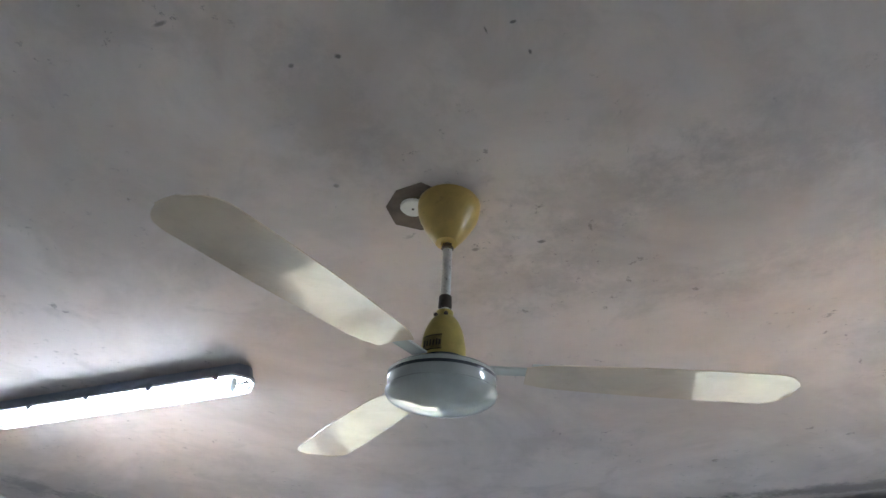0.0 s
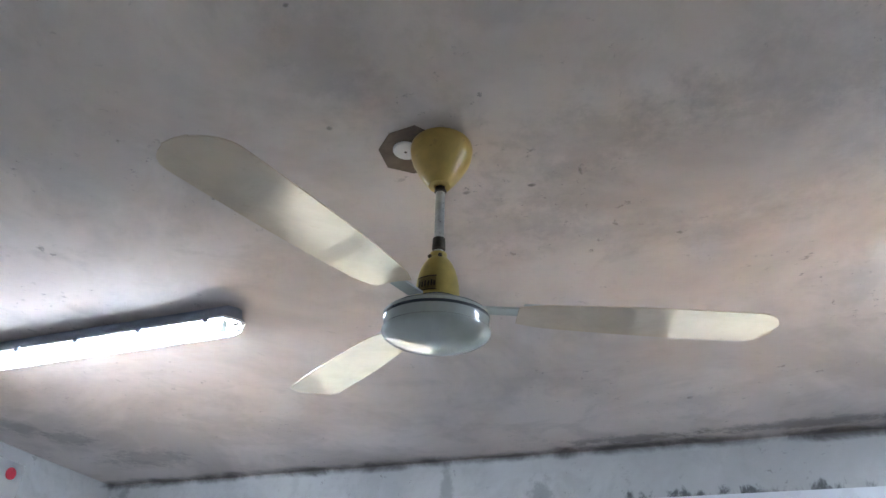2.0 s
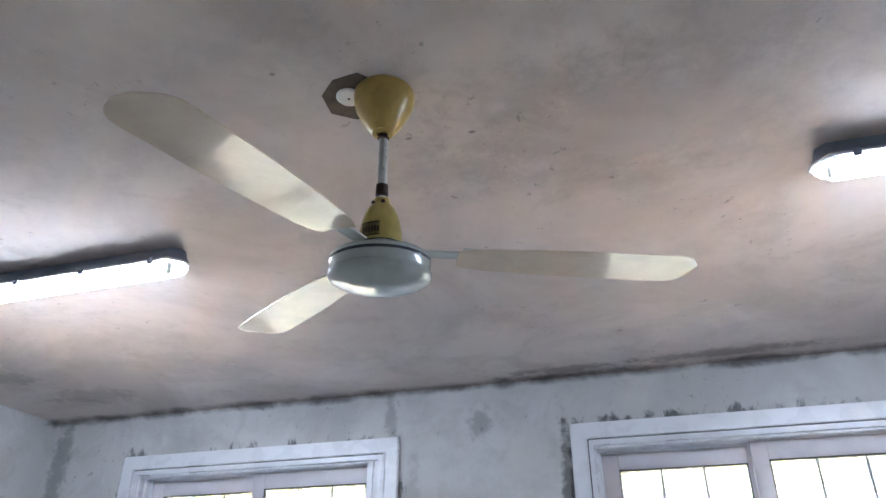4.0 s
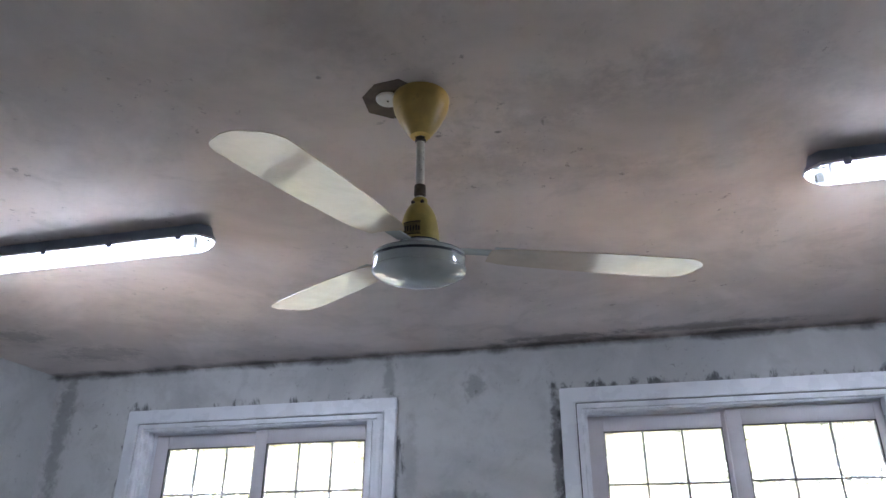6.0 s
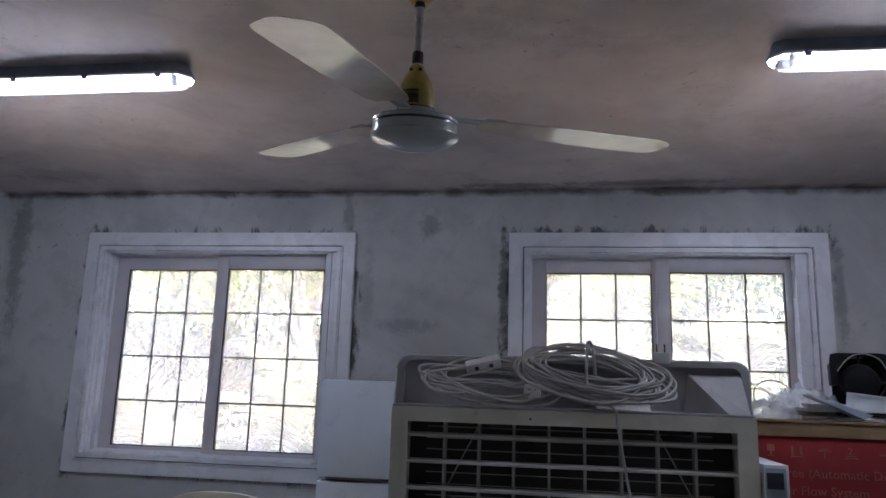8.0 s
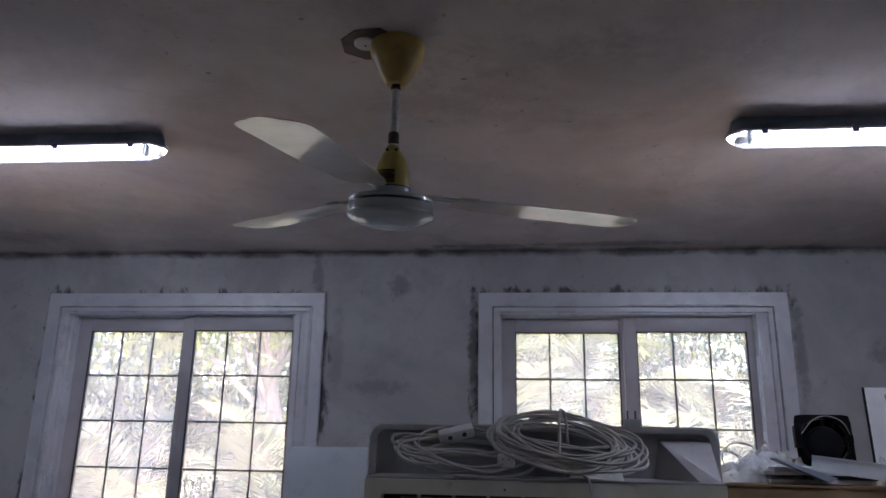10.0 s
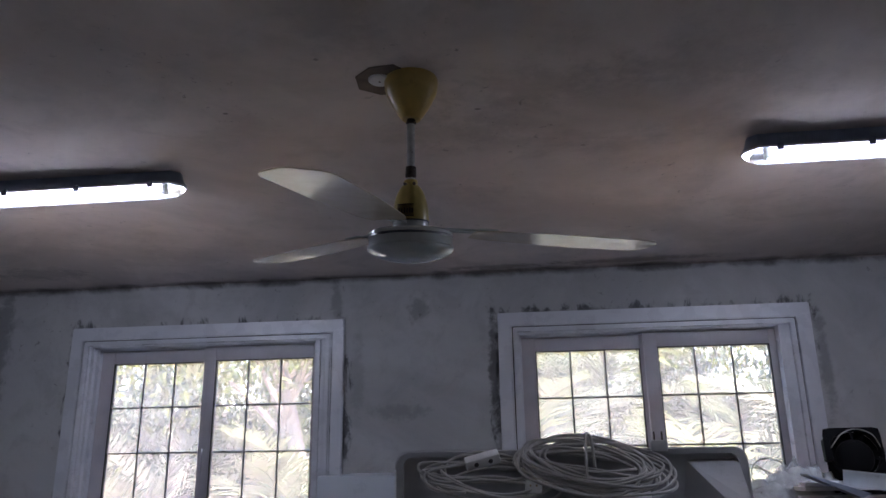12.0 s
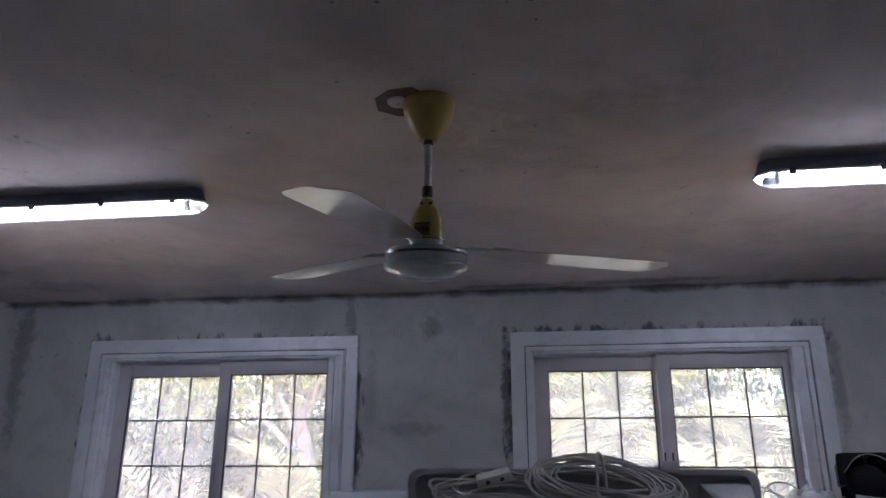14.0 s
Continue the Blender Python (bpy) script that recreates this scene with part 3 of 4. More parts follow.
# ---- the two tube lights ----
def make_batten():
    w = thing("tube_light", "sealed batten light with a lit cold white tube", "tube light", (0, 0, CEIL), "tube lights on the ceiling")
    L, HW = 1.27, 0.052

    def hull(sections):
        """Stacked outlines with pointed ends, from (z, half width, length cut)."""
        bm = bmesh.new()
        loops = []
        for z, hw, cut in sections:
            c = hw * 0.75
            o = [(cut, -hw + c), (cut + c * 0.9, -hw), (L - cut - c * 0.9, -hw), (L - cut, -hw + c), (L - cut, hw - c), (L - cut - c * 0.9, hw), (cut + c * 0.9, hw), (cut, hw - c)]
            loops.append([bm.verts.new((x, y, z)) for x, y in o])
        for a, b in zip(loops, loops[1:]):
            for i in range(8):
                bm.faces.new((a[i], a[(i + 1) % 8], b[(i + 1) % 8], b[i]))
        bm.faces.new(loops[0]), bm.faces.new(loops[-1])
        bmesh.ops.recalc_face_normals(bm, faces=bm.faces)
        return bm

    part("base", hull([(0.0, 0.034, 0.02), (-0.03, 0.042, 0.012), (-0.04, 0.05, 0.004), (-0.048, 0.0535, 0.0), (-0.054, 0.0535, 0.0), (-0.054, 0.048, 0.006), (-0.045, 0.046, 0.01)]), M_BATTEN, w, "grey plastic base")
    part("rim", hull([(-0.047, 0.0545, -0.001), (-0.0485, 0.0555, -0.002), (-0.0505, 0.0555, -0.002), (-0.052, 0.0545, -0.001)]), M_ALU, w, "thin pale rim line")
    cv = part("cover", hull([(-0.0542, 0.049, 0.003), (-0.062, 0.048, 0.006), (-0.074, 0.04, 0.02), (-0.079, 0.03, 0.04)]), M_COVER, w, "clear ribbed cover")
    cv.visible_shadow = False
    tube = lathe([(0, 0.085), (0.013, 0.085), (0.013, L - 0.085), (0, L - 0.085)], 20)
    bmesh.ops.transform(tube, matrix=pose(0, 0, -0.064, 0, 90, 0), verts=tube.verts)
    part("tube", tube, M_TUBE, w, "glowing fluorescent tube")
    part("reflector", boxed(0.075, L - 0.075, -0.042, 0.042, -0.05, -0.046), M_WHITE, w)
    for x in (0.068, L - 0.082):
        part("tube_holder", boxed(x, x + 0.014, -0.012, 0.012, -0.076, -0.048, 0.003), M_WHITE, w)
    for i in range(5):
        for s in (-1, 1):
            x = 0.1 + (L - 0.2) * i / 4
            part("clip", boxed(x - 0.01, x + 0.01, s * 0.055 - 0.003, s * 0.055 + 0.003, -0.066, -0.042, 0.0015), M_BATTEN, w)
    return w


M_COVER = glass_material("clear_cover", 0.04)
batten = make_batten()
batten.matrix_world = pose(0.675, 1.715, CEIL)
copy_thing(batten, pose(-1.178 - 1.27, 1.715, CEIL))


# ---- the evaporative cooler ----
CX0, CX1, CY = -0.49, 0.657, 1.95
cooler = thing("air_cooler", "large cream and grey evaporative air cooler with dark louvres", "air cooler", ((CX0 + CX1) / 2, CY, 0))
W = (CX1 - CX0) / 2
GX0, GX1, GZ0, GZ1 = -0.434 - 0.0835, 0.598 - 0.0835, 0.62, 1.332
bm = bmesh.new()
for b in ((-W, GX0, 0, 0.06, 0.12, 1.378), (GX1, W, 0, 0.06, 0.12, 1.378), (GX0, GX1, 0, 0.06, 0.12, GZ0), (GX0, GX1, 0, 0.06, GZ1, 1.378)):
    add_box(bm, *b)
bmesh.ops.remove_doubles(bm, verts=bm.verts, dist=1e-5)
part("front_frame", bm, M_COOLER, cooler, "cream plastic front frame")
part("body", boxed(-W + 0.004, W - 0.004, 0.3, 0.62, 0.12, 1.372, 0.01), M_COOLER, cooler)
for x0, x1 in ((-W + 0.003, -W + 0.02), (W - 0.02, W - 0.003)):
    part("side_panel", boxed(x0, x1, 0.06, 0.3, 0.12, 1.372), M_COOLER, cooler)
# dark sheets stand in for the shade inside the cooler
part("dark_backing", boxed(GX0 - 0.03, GX1 + 0.03, 0.2, 0.215, GZ0 - 0.03, GZ1 + 0.03), M_DARK, cooler, "dark sheet for the shade behind the louvres")
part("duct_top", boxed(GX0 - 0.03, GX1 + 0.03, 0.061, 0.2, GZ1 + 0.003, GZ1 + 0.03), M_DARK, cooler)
slat = bmesh.new()
add_prism(slat, [(0.0, -0.0075), (0.003, -0.0085), (0.04, 0.001), (0.042, 0.0035), (0.037, 0.005), (0.003, 0.0015), (0.0, 0.0)], "x", GX0 - 0.004, GX1 + 0.004)
slat_me = mesh_of("louvre", slat, M_LOUVRE)
for i in range(9):
    z = 1.292 - 0.0838 * i
    if z > GZ0:
        piece("louvre", slat_me, cooler, pose(0, 0.012, z))
div_me = mesh_of("divider", boxed(-0.0045, 0.0045, 0.055, 0.1, GZ0, GZ1, 0.0015), M_LOUVRE)
for i in range(1, 9):
    piece("divider", div_me, cooler, pose(GX0 + (GX1 - GX0) * i / 9, 0, 0))
wire_me = mesh_of("wire", add_tube(bmesh.new(), [(GX0 + 0.04, 0, 0), (GX1 - 0.04, 0, 0)], 0.002, 6), M_LOUVRE)
for i in range(18):
    z = 1.31 - 0.038 * i
    if z > GZ0:
        piece("wire", wire_me, cooler, pose(0, 0.16, z))
for s in (-1, 1):
    part("brace", add_tube(bmesh.new(), [(s * 0.42, 0.15, 1.08), (s * 0.3, 0.15, 1.31)], 0.003, 6), M_LOUVRE, cooler)
# The hood: a rounded upright rim behind a tray with sloping ends.
HB0, HB1, HT = -W - 0.024, W + 0.034, 1.558


def rounded(x0, x1, z0, z1, r, n=8):
    pts = [(x0, z0), (x1, z0)]
    pts += [(x1 - r + r * math.cos(a), z1 - r + r * math.sin(a)) for a in (math.pi / 2 * i / n for i in range(n + 1))]
    pts += [(x0 + r + r * math.cos(a), z1 - r + r * math.sin(a)) for a in (math.pi / 2 + math.pi / 2 * i / n for i in range(n + 1))]
    return pts


bm = bmesh.new()
outer, inner = rounded(HB0, HB1, 1.374, HT, 0.05), rounded(HB0 + 0.03, HB1 - 0.03, 1.374, HT - 0.022, 0.035)
loops = []
for o, y in ((outer, 0.30), (outer, 0.172), (rounded(HB0 + 0.006, HB1 - 0.006, 1.374, HT - 0.005, 0.047), 0.163), (inner, 0.165), (inner, 0.19)):
    loops.append([bm.verts.new((x, y, z)) for x, z in o])
for a, b in zip(loops, loops[1:]):
    for i in range(1, len(a)):
        j = (i + 1) % len(a)
        bm.faces.new((a[i], a[j], b[j], b[i]))
bm.faces.new(loops[-1]), bm.faces.new(loops[0])
bmesh.ops.recalc_face_normals(bm, faces=bm.faces)
part("hood_rim", bm, M_HOOD, cooler, "grey rounded hood rim")
part("tray", boxed(-W + 0.002, W - 0.002, 0.004, 0.3, 1.3785, 1.386, 0.003), M_HOOD, cooler)
for s, e in ((1, HB1 - 0.03),):
    bm = bmesh.new()
    A, B, C, D, E = (bm.verts.new(p) for p in ((s * (W - 0.165), 0.186, HT - 0.045), (s * (W - 0.075), 0.03, 1.3865), (s * (W - 0.012), 0.014, 1.3865), (e, 0.186, HT - 0.04), (s * (W - 0.185), 0.186, 1.3865)))
    F = bm.verts.new((e, 0.186, 1.3865))
    for q in ((A, B, C, D), (A, E, B), (C, F, D), (A, D, F, E), (B, E, F, C)):
        bm.faces.new(q)
    bmesh.ops.recalc_face_normals(bm, faces=bm.faces)
    part("tray_end", bm, M_HOOD, cooler, "sloping grey end of the tray")
# pale sliver stands in for the highlight on the left edge
part("edge_highlight", boxed(-W + 0.006, -W + 0.012, -0.001, 0.004, 1.386, 1.5, 0.001), M_ALU, cooler)
part("screw_hole", lathe([(0, 0.001), (0.004, 0.0), (0, -0.001)], 12), M_DARK, cooler).matrix_local = pose(-0.118, -0.001, 1.352, 90, 0, 0)
for s in (-1, 1):
    for y in (0.08, 0.54):
        wheel = lathe([(0, -0.015), (0.045, -0.015), (0.05, -0.01), (0.05, 0.01), (0.045, 0.015), (0, 0.015)], 24)
        bmesh.ops.transform(wheel, matrix=pose(s * (W - 0.08), y, 0.05, 0, 90, 0), verts=wheel.verts)
        part("caster", wheel, M_BLACK, cooler)
    part("skid", boxed(s * (W - 0.08) - 0.03, s * (W - 0.08) + 0.03, 0.02, 0.6, 0.09, 0.12, 0.004), M_BLACK, cooler)


# ---- cables on the cooler ----
def coil_points(centre, ax, lean, loops, seed, spread, skew=0.0):
    rnd = random.Random(seed)
    pts = []
    per = 40
    phase = -math.pi / 2
    sx, sv, ox, ov = 1, 1, 0, 0
    goal = None
    for i in range(loops * per):
        if i % per == 0:
            last = goal or (1, 1, 0, 0, 0)
            goal = (rnd.uniform(0.6, 1.04), rnd.uniform(0.3, 1.12), rnd.uniform(-spread, spread) * 1.5, rnd.uniform(-spread, spread), rnd.uniform(-0.005, 0.04))
        f = (i % per) / per
        sx, sv, ox, ov, oz = (a + (b - a) * f for a, b in zip(last, goal))
        th = 2 * math.pi * i / per + phase
        u, v = ax[0] * sx * math.cos(th) + ox, ax[1] * sv * math.sin(th) + ov
        y = centre[1] + v * math.cos(lean)
        z = centre[2] + v * math.sin(lean) + oz - skew * u + 0.006 * math.sin(3 * th + i * 0.05)
        pts.append((centre[0] + u, y, z))
    return pts


def smooth_line(pts, n=10):
    pts = [Vector(p) for p in pts]
    out = []
    for i in range(len(pts) - 1):
        p0, p1, p2, p3 = pts[max(i - 1, 0)], pts[i], pts[i + 1], pts[min(i + 2, len(pts) - 1)]
        for k in range(n):
            t = k / n
            out.append(0.5 * ((2 * p1) + (p2 - p0) * t + (2 * p0 - 5 * p1 + 4 * p2 - p3) * t * t + (3 * p1 - p0 - 3 * p2 + p3) * t ** 3))
    out.append(pts[-1])
    return out


coil = thing("cable_coil", "big loose coil of off-white cable heaped on the cooler", "cable", (0, 0, 1.386))
bm = add_tube(bmesh.new(), [(x, y, z - 1.386) for x, y, z in coil_points((0.155, 2.035, 1.487), (0.27, 0.115), radians(47), 19, 4, 0.03, 0.13)], 0.0052, 7)
part("cable", bm, M_CABLE, coil)
bm = add_tube(bmesh.new(), smooth_line([(0.16, 2.02, 0.012), (0.21, 1.96, 0.014), (0.232, 1.942, 0.0), (0.24, 1.94, -0.06), (0.262, 1.941, -0.2), (0.29, 1.94, -0.36), (0.31, 1.941, -0.6)]), 0.0045, 7)
part("loose_end", bm, M_CABLE, coil)
bm = add_tube(bmesh.new(), smooth_line([(0.14, 1.985, 0.03), (0.145, 1.99, 0.12), (0.15, 2.02, 0.215), (0.17, 2.06, 0.2), (0.18, 2.07, 0.1)]), 0.0052, 7)
part("tie", bm, M_CABLE, coil, "loop tied round the coil")
coil2 = thing("cable_coil", "flat coil of off-white extension cable on the cooler tray", "cable", (0, 0, 1.386))
bm = add_tube(bmesh.new(), [(x, y, z - 1.386) for x, y, z in coil_points((-0.195, 2.02, 1.448), (0.262, 0.092), radians(42), 9, 11, 0.045, 0.05)], 0.0052, 7)
part("cable", bm, M_CABLE, coil2)
sock = thing("extension_socket", "white extension socket block lying on the coil", "socket", (-0.2, 2.065, 1.525))
part("block", boxed(-0.06, 0.06, -0.024, 0.024, -0.018, 0.018, 0.008, m=pose(0, 0, 0, 25, -14, 8)), M_WHITE, sock)
for i in range(2):
    hole = lathe([(0, 0.001), (0.008, 0.0), (0.008, -0.004), (0, -0.004)], 14)
    bmesh.ops.transform(hole, matrix=pose(0, 0, 0, 25, -14, 8) @ pose(-0.025 + 0.05 * i, -0.024, 0, 90, 0, 0), verts=hole.verts)
    part("outlet", hole, M_DARK, sock)
plug = thing("power_plug", "white moulded plug among the cable loops", "plug", (-0.03, 1.99, 1.44))
part("plug_body", boxed(-0.028, 0.028, -0.018, 0.018, -0.022, 0.022, 0.009), M_WHITE, plug)
for i in (-1, 1):
    part("pin", boxed(i * 0.01 - 0.003, i * 0.01 + 0.003, -0.034, -0.016, 0.002, 0.008), M_BRASS, plug)
plug = thing("power_plug", "grey plug standing with its pins up behind the coil", "plug", (0.4, 2.11, 1.562))
part("plug_body", boxed(-0.028, 0.028, -0.016, 0.016, -0.02, 0.02, 0.008), M_HOOD, plug)
for i in (-1, 1):
    part("pin", boxed(i * 0.013 - 0.0025, i * 0.013 + 0.0025, -0.003, 0.003, 0.018, 0.048), M_RUST, plug)
tag = thing("paper_tag", "pale folded card tag lying over the tray edge", "tag", (0.257, 1.974, 1.41))
part("card", boxed(-0.085, 0.085, -0.033, 0.033, 0, 0.003, 0.001, m=pose(0, 0, 0, 42, 3, 3)), M_LOUVRE, tag)

# ---- the fridge behind the cooler ----
fridge = thing("refrigerator", "white two-door refrigerator standing against the wall", "refrigerator", (-0.68, 2.66, 0))
part("cabinet", boxed(-0.275, 0.275, 0.055, 0.62, 0.03, 1.455, 0.012), M_FRIDGE, fridge)
d = part("freezer_door", boxed(-0.278, 0.278, 0.0, 0.05, 1.05, 1.462, 0.014), M_FRIDGE, fridge)
part("handle", boxed(-0.235, 0.1, -0.006, 0.006, 1.045, 1.054, 0.003), M_DARK, d, "dark strip for the shaded finger slot")
d = part("fridge_door", boxed(-0.278, 0.278, 0.0, 0.05, 0.05, 1.038, 0.014), M_FRIDGE, fridge)
part("lock", lathe([(0, 0.002), (0.009, 0.002), (0.009, -0.004), (0, -0.004)], 16), M_ALU, d).matrix_local = pose(-0.11, -0.002, 0.985, 90, 0, 0)
for sx in (-0.23, 0.23):
    for sy in (0.1, 0.56):
        part("foot", lathe([(0, 0.03), (0.02, 0.03), (0.024, 0), (0, 0)], 14), M_BLACK, fridge).matrix_local = pose(sx, sy, 0)

# ---- the chair whose back shows under the window ----
chair = thing("plastic_chair", "cream moulded plastic chair with a slotted back", "chair", (-1.45, 2.76, -0.0))
bm = bmesh.new()
n = 20
prof = []
for i in range(n + 1):
    u = i / n * 2 - 1
    prof.append((0.235 * u, 0.89 + 0.055 * math.sqrt(max(0, 1 - abs(u) ** 2.4))))
outline = [(-0.225, 0.47)] + prof + [(0.225, 0.47)]
vs = []
for y in (0.0, 0.022):
    vs.append([bm.verts.new((x, y + 0.06 * (z - 0.47) + 0.3 * (0.24 ** 2 - x * x) * 0.6, z)) for x, z in outline])
for i in range(len(outline)):
    j = (i + 1) % len(outline)
    bm.faces.new((vs[0][i], vs[0][j], vs[1][j], vs[1][i]))
bm.faces.new(vs[0]), bm.faces.new(vs[1])
bmesh.ops.recalc_face_normals(bm, faces=bm.faces)
part("backrest", bm, M_CHAIR, chair)
for i in range(7):
    x = -0.12 + 0.04 * i
    # dark bar in place of each slot's shade
    part("slot", boxed(x - 0.007, x + 0.007, 0.02, 0.0265 + 0.03, 0.72, 0.915, 0.003), M_DARK, chair)
part("seat", boxed(-0.23, 0.23, -0.42, 0.02, 0.42, 0.45, 0.012), M_CHAIR, chair)
for sx in (-1, 1):
    for sy in (-0.38, 0.0):
        part("leg", add_tube(bmesh.new(), [(sx * 0.2, sy, 0.43), (sx * 0.225, sy * 1.06, 0.0)], 0.024, 10, 0.8), M_CHAIR, chair)
    part("armrest", add_tube(bmesh.new(), smooth_line([(sx * 0.22, 0.03, 0.68), (sx * 0.25, -0.15, 0.67), (sx * 0.25, -0.34, 0.65), (sx * 0.22, -0.39, 0.43)], 5), 0.018, 10), M_CHAIR, chair)

# ---- the red carton and what lies on it ----
BX0, BX1, BY0, BY1, BZ = 0.69, 1.295, 2.28, 3.0, 1.365
carton = thing("red_carton", "tall red printed appliance carton with brown cardboard top", "carton", ((BX0 + BX1) / 2, BY0, 0))
bw = (BX1 - BX0) / 2
part("box", boxed(-bw, bw, 0, BY1 - BY0, 0, BZ - 0.045, 0.006), M_RED, carton)
part("lid", boxed(-bw - 0.006, bw + 0.004, -0.008, BY1 - BY0 + 0.006, BZ - 0.052, BZ - 0.005, 0.005), M_CARD, carton, "brown cardboard lid")
part("flap", boxed(-bw - 0.01, bw + 0.004, -0.013, BY1 - BY0, BZ - 0.0045, BZ + 0.004, 0.002, m=pose(0, 0, 0, 0, 0.25, 0)), M_CARD, carton)
brown = thing("brown_carton", "plain brown cardboard carton with a white sticker", "carton", (1.63, BY0, 0))
part("box", boxed(-0.325, 0.33, 0, BY1 - BY0, 0, BZ - 0.02, 0.006), M_CARD, brown)
part("flap", boxed(-0.327, 0.335, -0.01, BY1 - BY0, BZ - 0.02, BZ - 0.006, 0.003), M_CARD, brown)
part("sticker", boxed(-0.31, -0.22, -0.0018, -0.0002, 1.18, 1.24), M_PAPER, brown, "white paper sticker")


def lettering(text, size, x, z, parent, material):
    cu = bpy.data.curves.new("lettering", "FONT")
    cu.body, cu.size, cu.extrude = text, size, 0.0006
    cu.resolution_u = 2
    tmp = bpy.data.objects.new("lettering", cu)
    me = bpy.data.meshes.new_from_object(tmp)
    bpy.data.objects.remove(tmp)
    me.materials.clear()
    me.materials.append(material)
    return piece("lettering", me, parent, pose(x, -0.0012, z, 90, 0, 0))


lettering("Frost Free (Automatic Defrost)", 0.043, -0.282, 1.178, carton, M_PRINT)
lettering("Multi Air Flow System", 0.043, -0.282, 1.12, carton, M_PRINT)


def icon(parts, x):
    bm = bmesh.new()
    for b in parts:
        add_box(bm, b[0], b[1], -0.0016, -0.0002, b[2], b[3])
    part("print_mark", bm, M_PRINT, carton).location = (x, 0, 1.245)


icon([(-0.012, 0.012, 0.018, 0.04), (-0.003, 0.003, 0.004, 0.02), (-0.01, 0.01, 0.0, 0.004)], -0.205)
icon([(-0.018, -0.01, 0.006, 0.036), (0.01, 0.018, 0.006, 0.036), (-0.02, 0.02, 0.0, 0.003)], -0.12)
icon([(-0.022, 0.022, 0.02, 0.026), (-0.012, 0.012, 0.026, 0.031), (-0.002, 0.002, 0.0, 0.02)], -0.03)
icon([(-0.022, 0.022, 0.0, 0.004), (-0.016, 0.016, 0.008, 0.011)], 0.055)
lettering("2", 0.032, 0.046, 1.261, carton, M_PRINT)
icon([(-0.03, 0.03, 0.014, 0.02), (-0.003, 0.003, 0.0, 0.036)], 0.175)

afan = thing("axial_fan", "black square metal axial fan standing on the carton", "fan", (1.18, 2.46, BZ + 0.0625), turn=-10)
tilt = pose(0, 0, 0.0, -9, 0, 0)
S = 0.1
bm = bmesh.new()
seg = 40
front = []
for y in (0.0, 0.006):
    ov, iv = [], []
    for i in range(seg):
        a = 2 * math.pi * i / seg
        c, s = math.cos(a), math.sin(a)
        k = S / (abs(c) ** 14 + abs(s) ** 14) ** (1 / 14)
        ov.append(bm.verts.new((c * k, y, S + s * k)))
        iv.append(bm.verts.new((0.084 * c, y, S + 0.084 * s)))
    front.append((ov, iv))
for i in range(seg):
    j = (i + 1) % seg
    (a, b), (c, d2) = front
    bm.faces.new((a[i], a[j], b[j], b[i])), bm.faces.new((c[i], d2[i], d2[j], c[j])), bm.faces.new((a[i], c[i], c[j], a[j])), bm.faces.new((b[i], b[j], d2[j], d2[i]))
bmesh.ops.recalc_face_normals(bm, faces=bm.faces)
bmesh.ops.transform(bm, matrix=tilt @ pose(0, 0.03, 0), verts=bm.verts)
part("mount_plate", bm, M_BLACK, afan)


def turned_y(profile, at, segs=40):
    b = lathe(profile, segs)
    bmesh.ops.transform(b, matrix=tilt @ pose(*at) @ Matrix.Rotation(radians(90), 4, "X"), verts=b.verts)
    return b


part("shroud", turned_y([(0.084, -0.005), (0.084, 0.05), (0.09, 0.05), (0.091, -0.005)], (0, 0.03, S)), M_BLACK, afan)
part("hub", turned_y([(0, 0.046), (0.03, 0.046), (0.034, 0.04), (0.034, 0.0), (0, 0.0)], (0, 0.03, S)), M_BLACK, afan)
for i in range(5):
    bm = boxed(0.03, 0.082, -0.02, 0.02, -0.001, 0.001)
    bmesh.ops.transform(bm, matrix=tilt @ pose(0, 0.01, S) @ Matrix.Rotation(radians(72 * i), 4, "Y") @ pose(0, 0, 0, 40, 0, 0), verts=bm.verts)
    part("impeller_blade", bm, M_BLACK, afan)
for i in range(3):
    bm = boxed(0.03, 0.088, -0.004, 0.0, -0.004, 0.004)
    bmesh.ops.transform(bm, matrix=tilt @ pose(0, -0.016, S) @ Matrix.Rotation(radians(120 * i + 20), 4, "Y"), verts=bm.verts)
    part("strut", bm, M_BLACK, afan)
part("motor_cover", turned_y([(0, -0.012), (0.083, -0.012), (0.083, -0.006), (0, -0.006)], (0, 0.03, S)), M_BLACK, afan)
part("front_housing", turned_y([(0, 0.075), (0.045, 0.073), (0.06, 0.062), (0.066, 0.045), (0.066, 0.036), (0, 0.036)], (-0.012, 0.03, S - 0.018)), M_BLACK, afan, "black domed motor housing")
part("terminal", boxed(-0.112, -0.088, -0.03, 0.02, 0.07, 0.15, 0.003, m=tilt), M_BLACK, afan)

stack = thing("paper_stack", "uneven stack of white leaflets under the fan", "paper stack", (1.1, 2.48, BZ + 0.0045))
for i, (dx, dy, turn, z) in enumerate(((0, 0, 4, 0.0), (0.02, 0.01, -8, 0.015), (-0.01, 0.0, 12, 0.03), (0.03, 0.01, 2, 0.044))):
    part("leaflet", boxed(-0.19, 0.19, -0.12, 0.12, 0, 0.0135, 0.002, m=pose(dx, dy, z, 0, 0, turn)), M_BLACK if i == 1 else M_PAPER, stack)
strip = thing("aluminium_strip", "pale aluminium channel lying across the cartons", "strip", (1.1, 2.34, 1.44))
bm = bmesh.new()
turn = look((0, 0, 0), (0.5, -0.24, -0.062)) @ pose(0, 0, 0, 0, 90, 0)
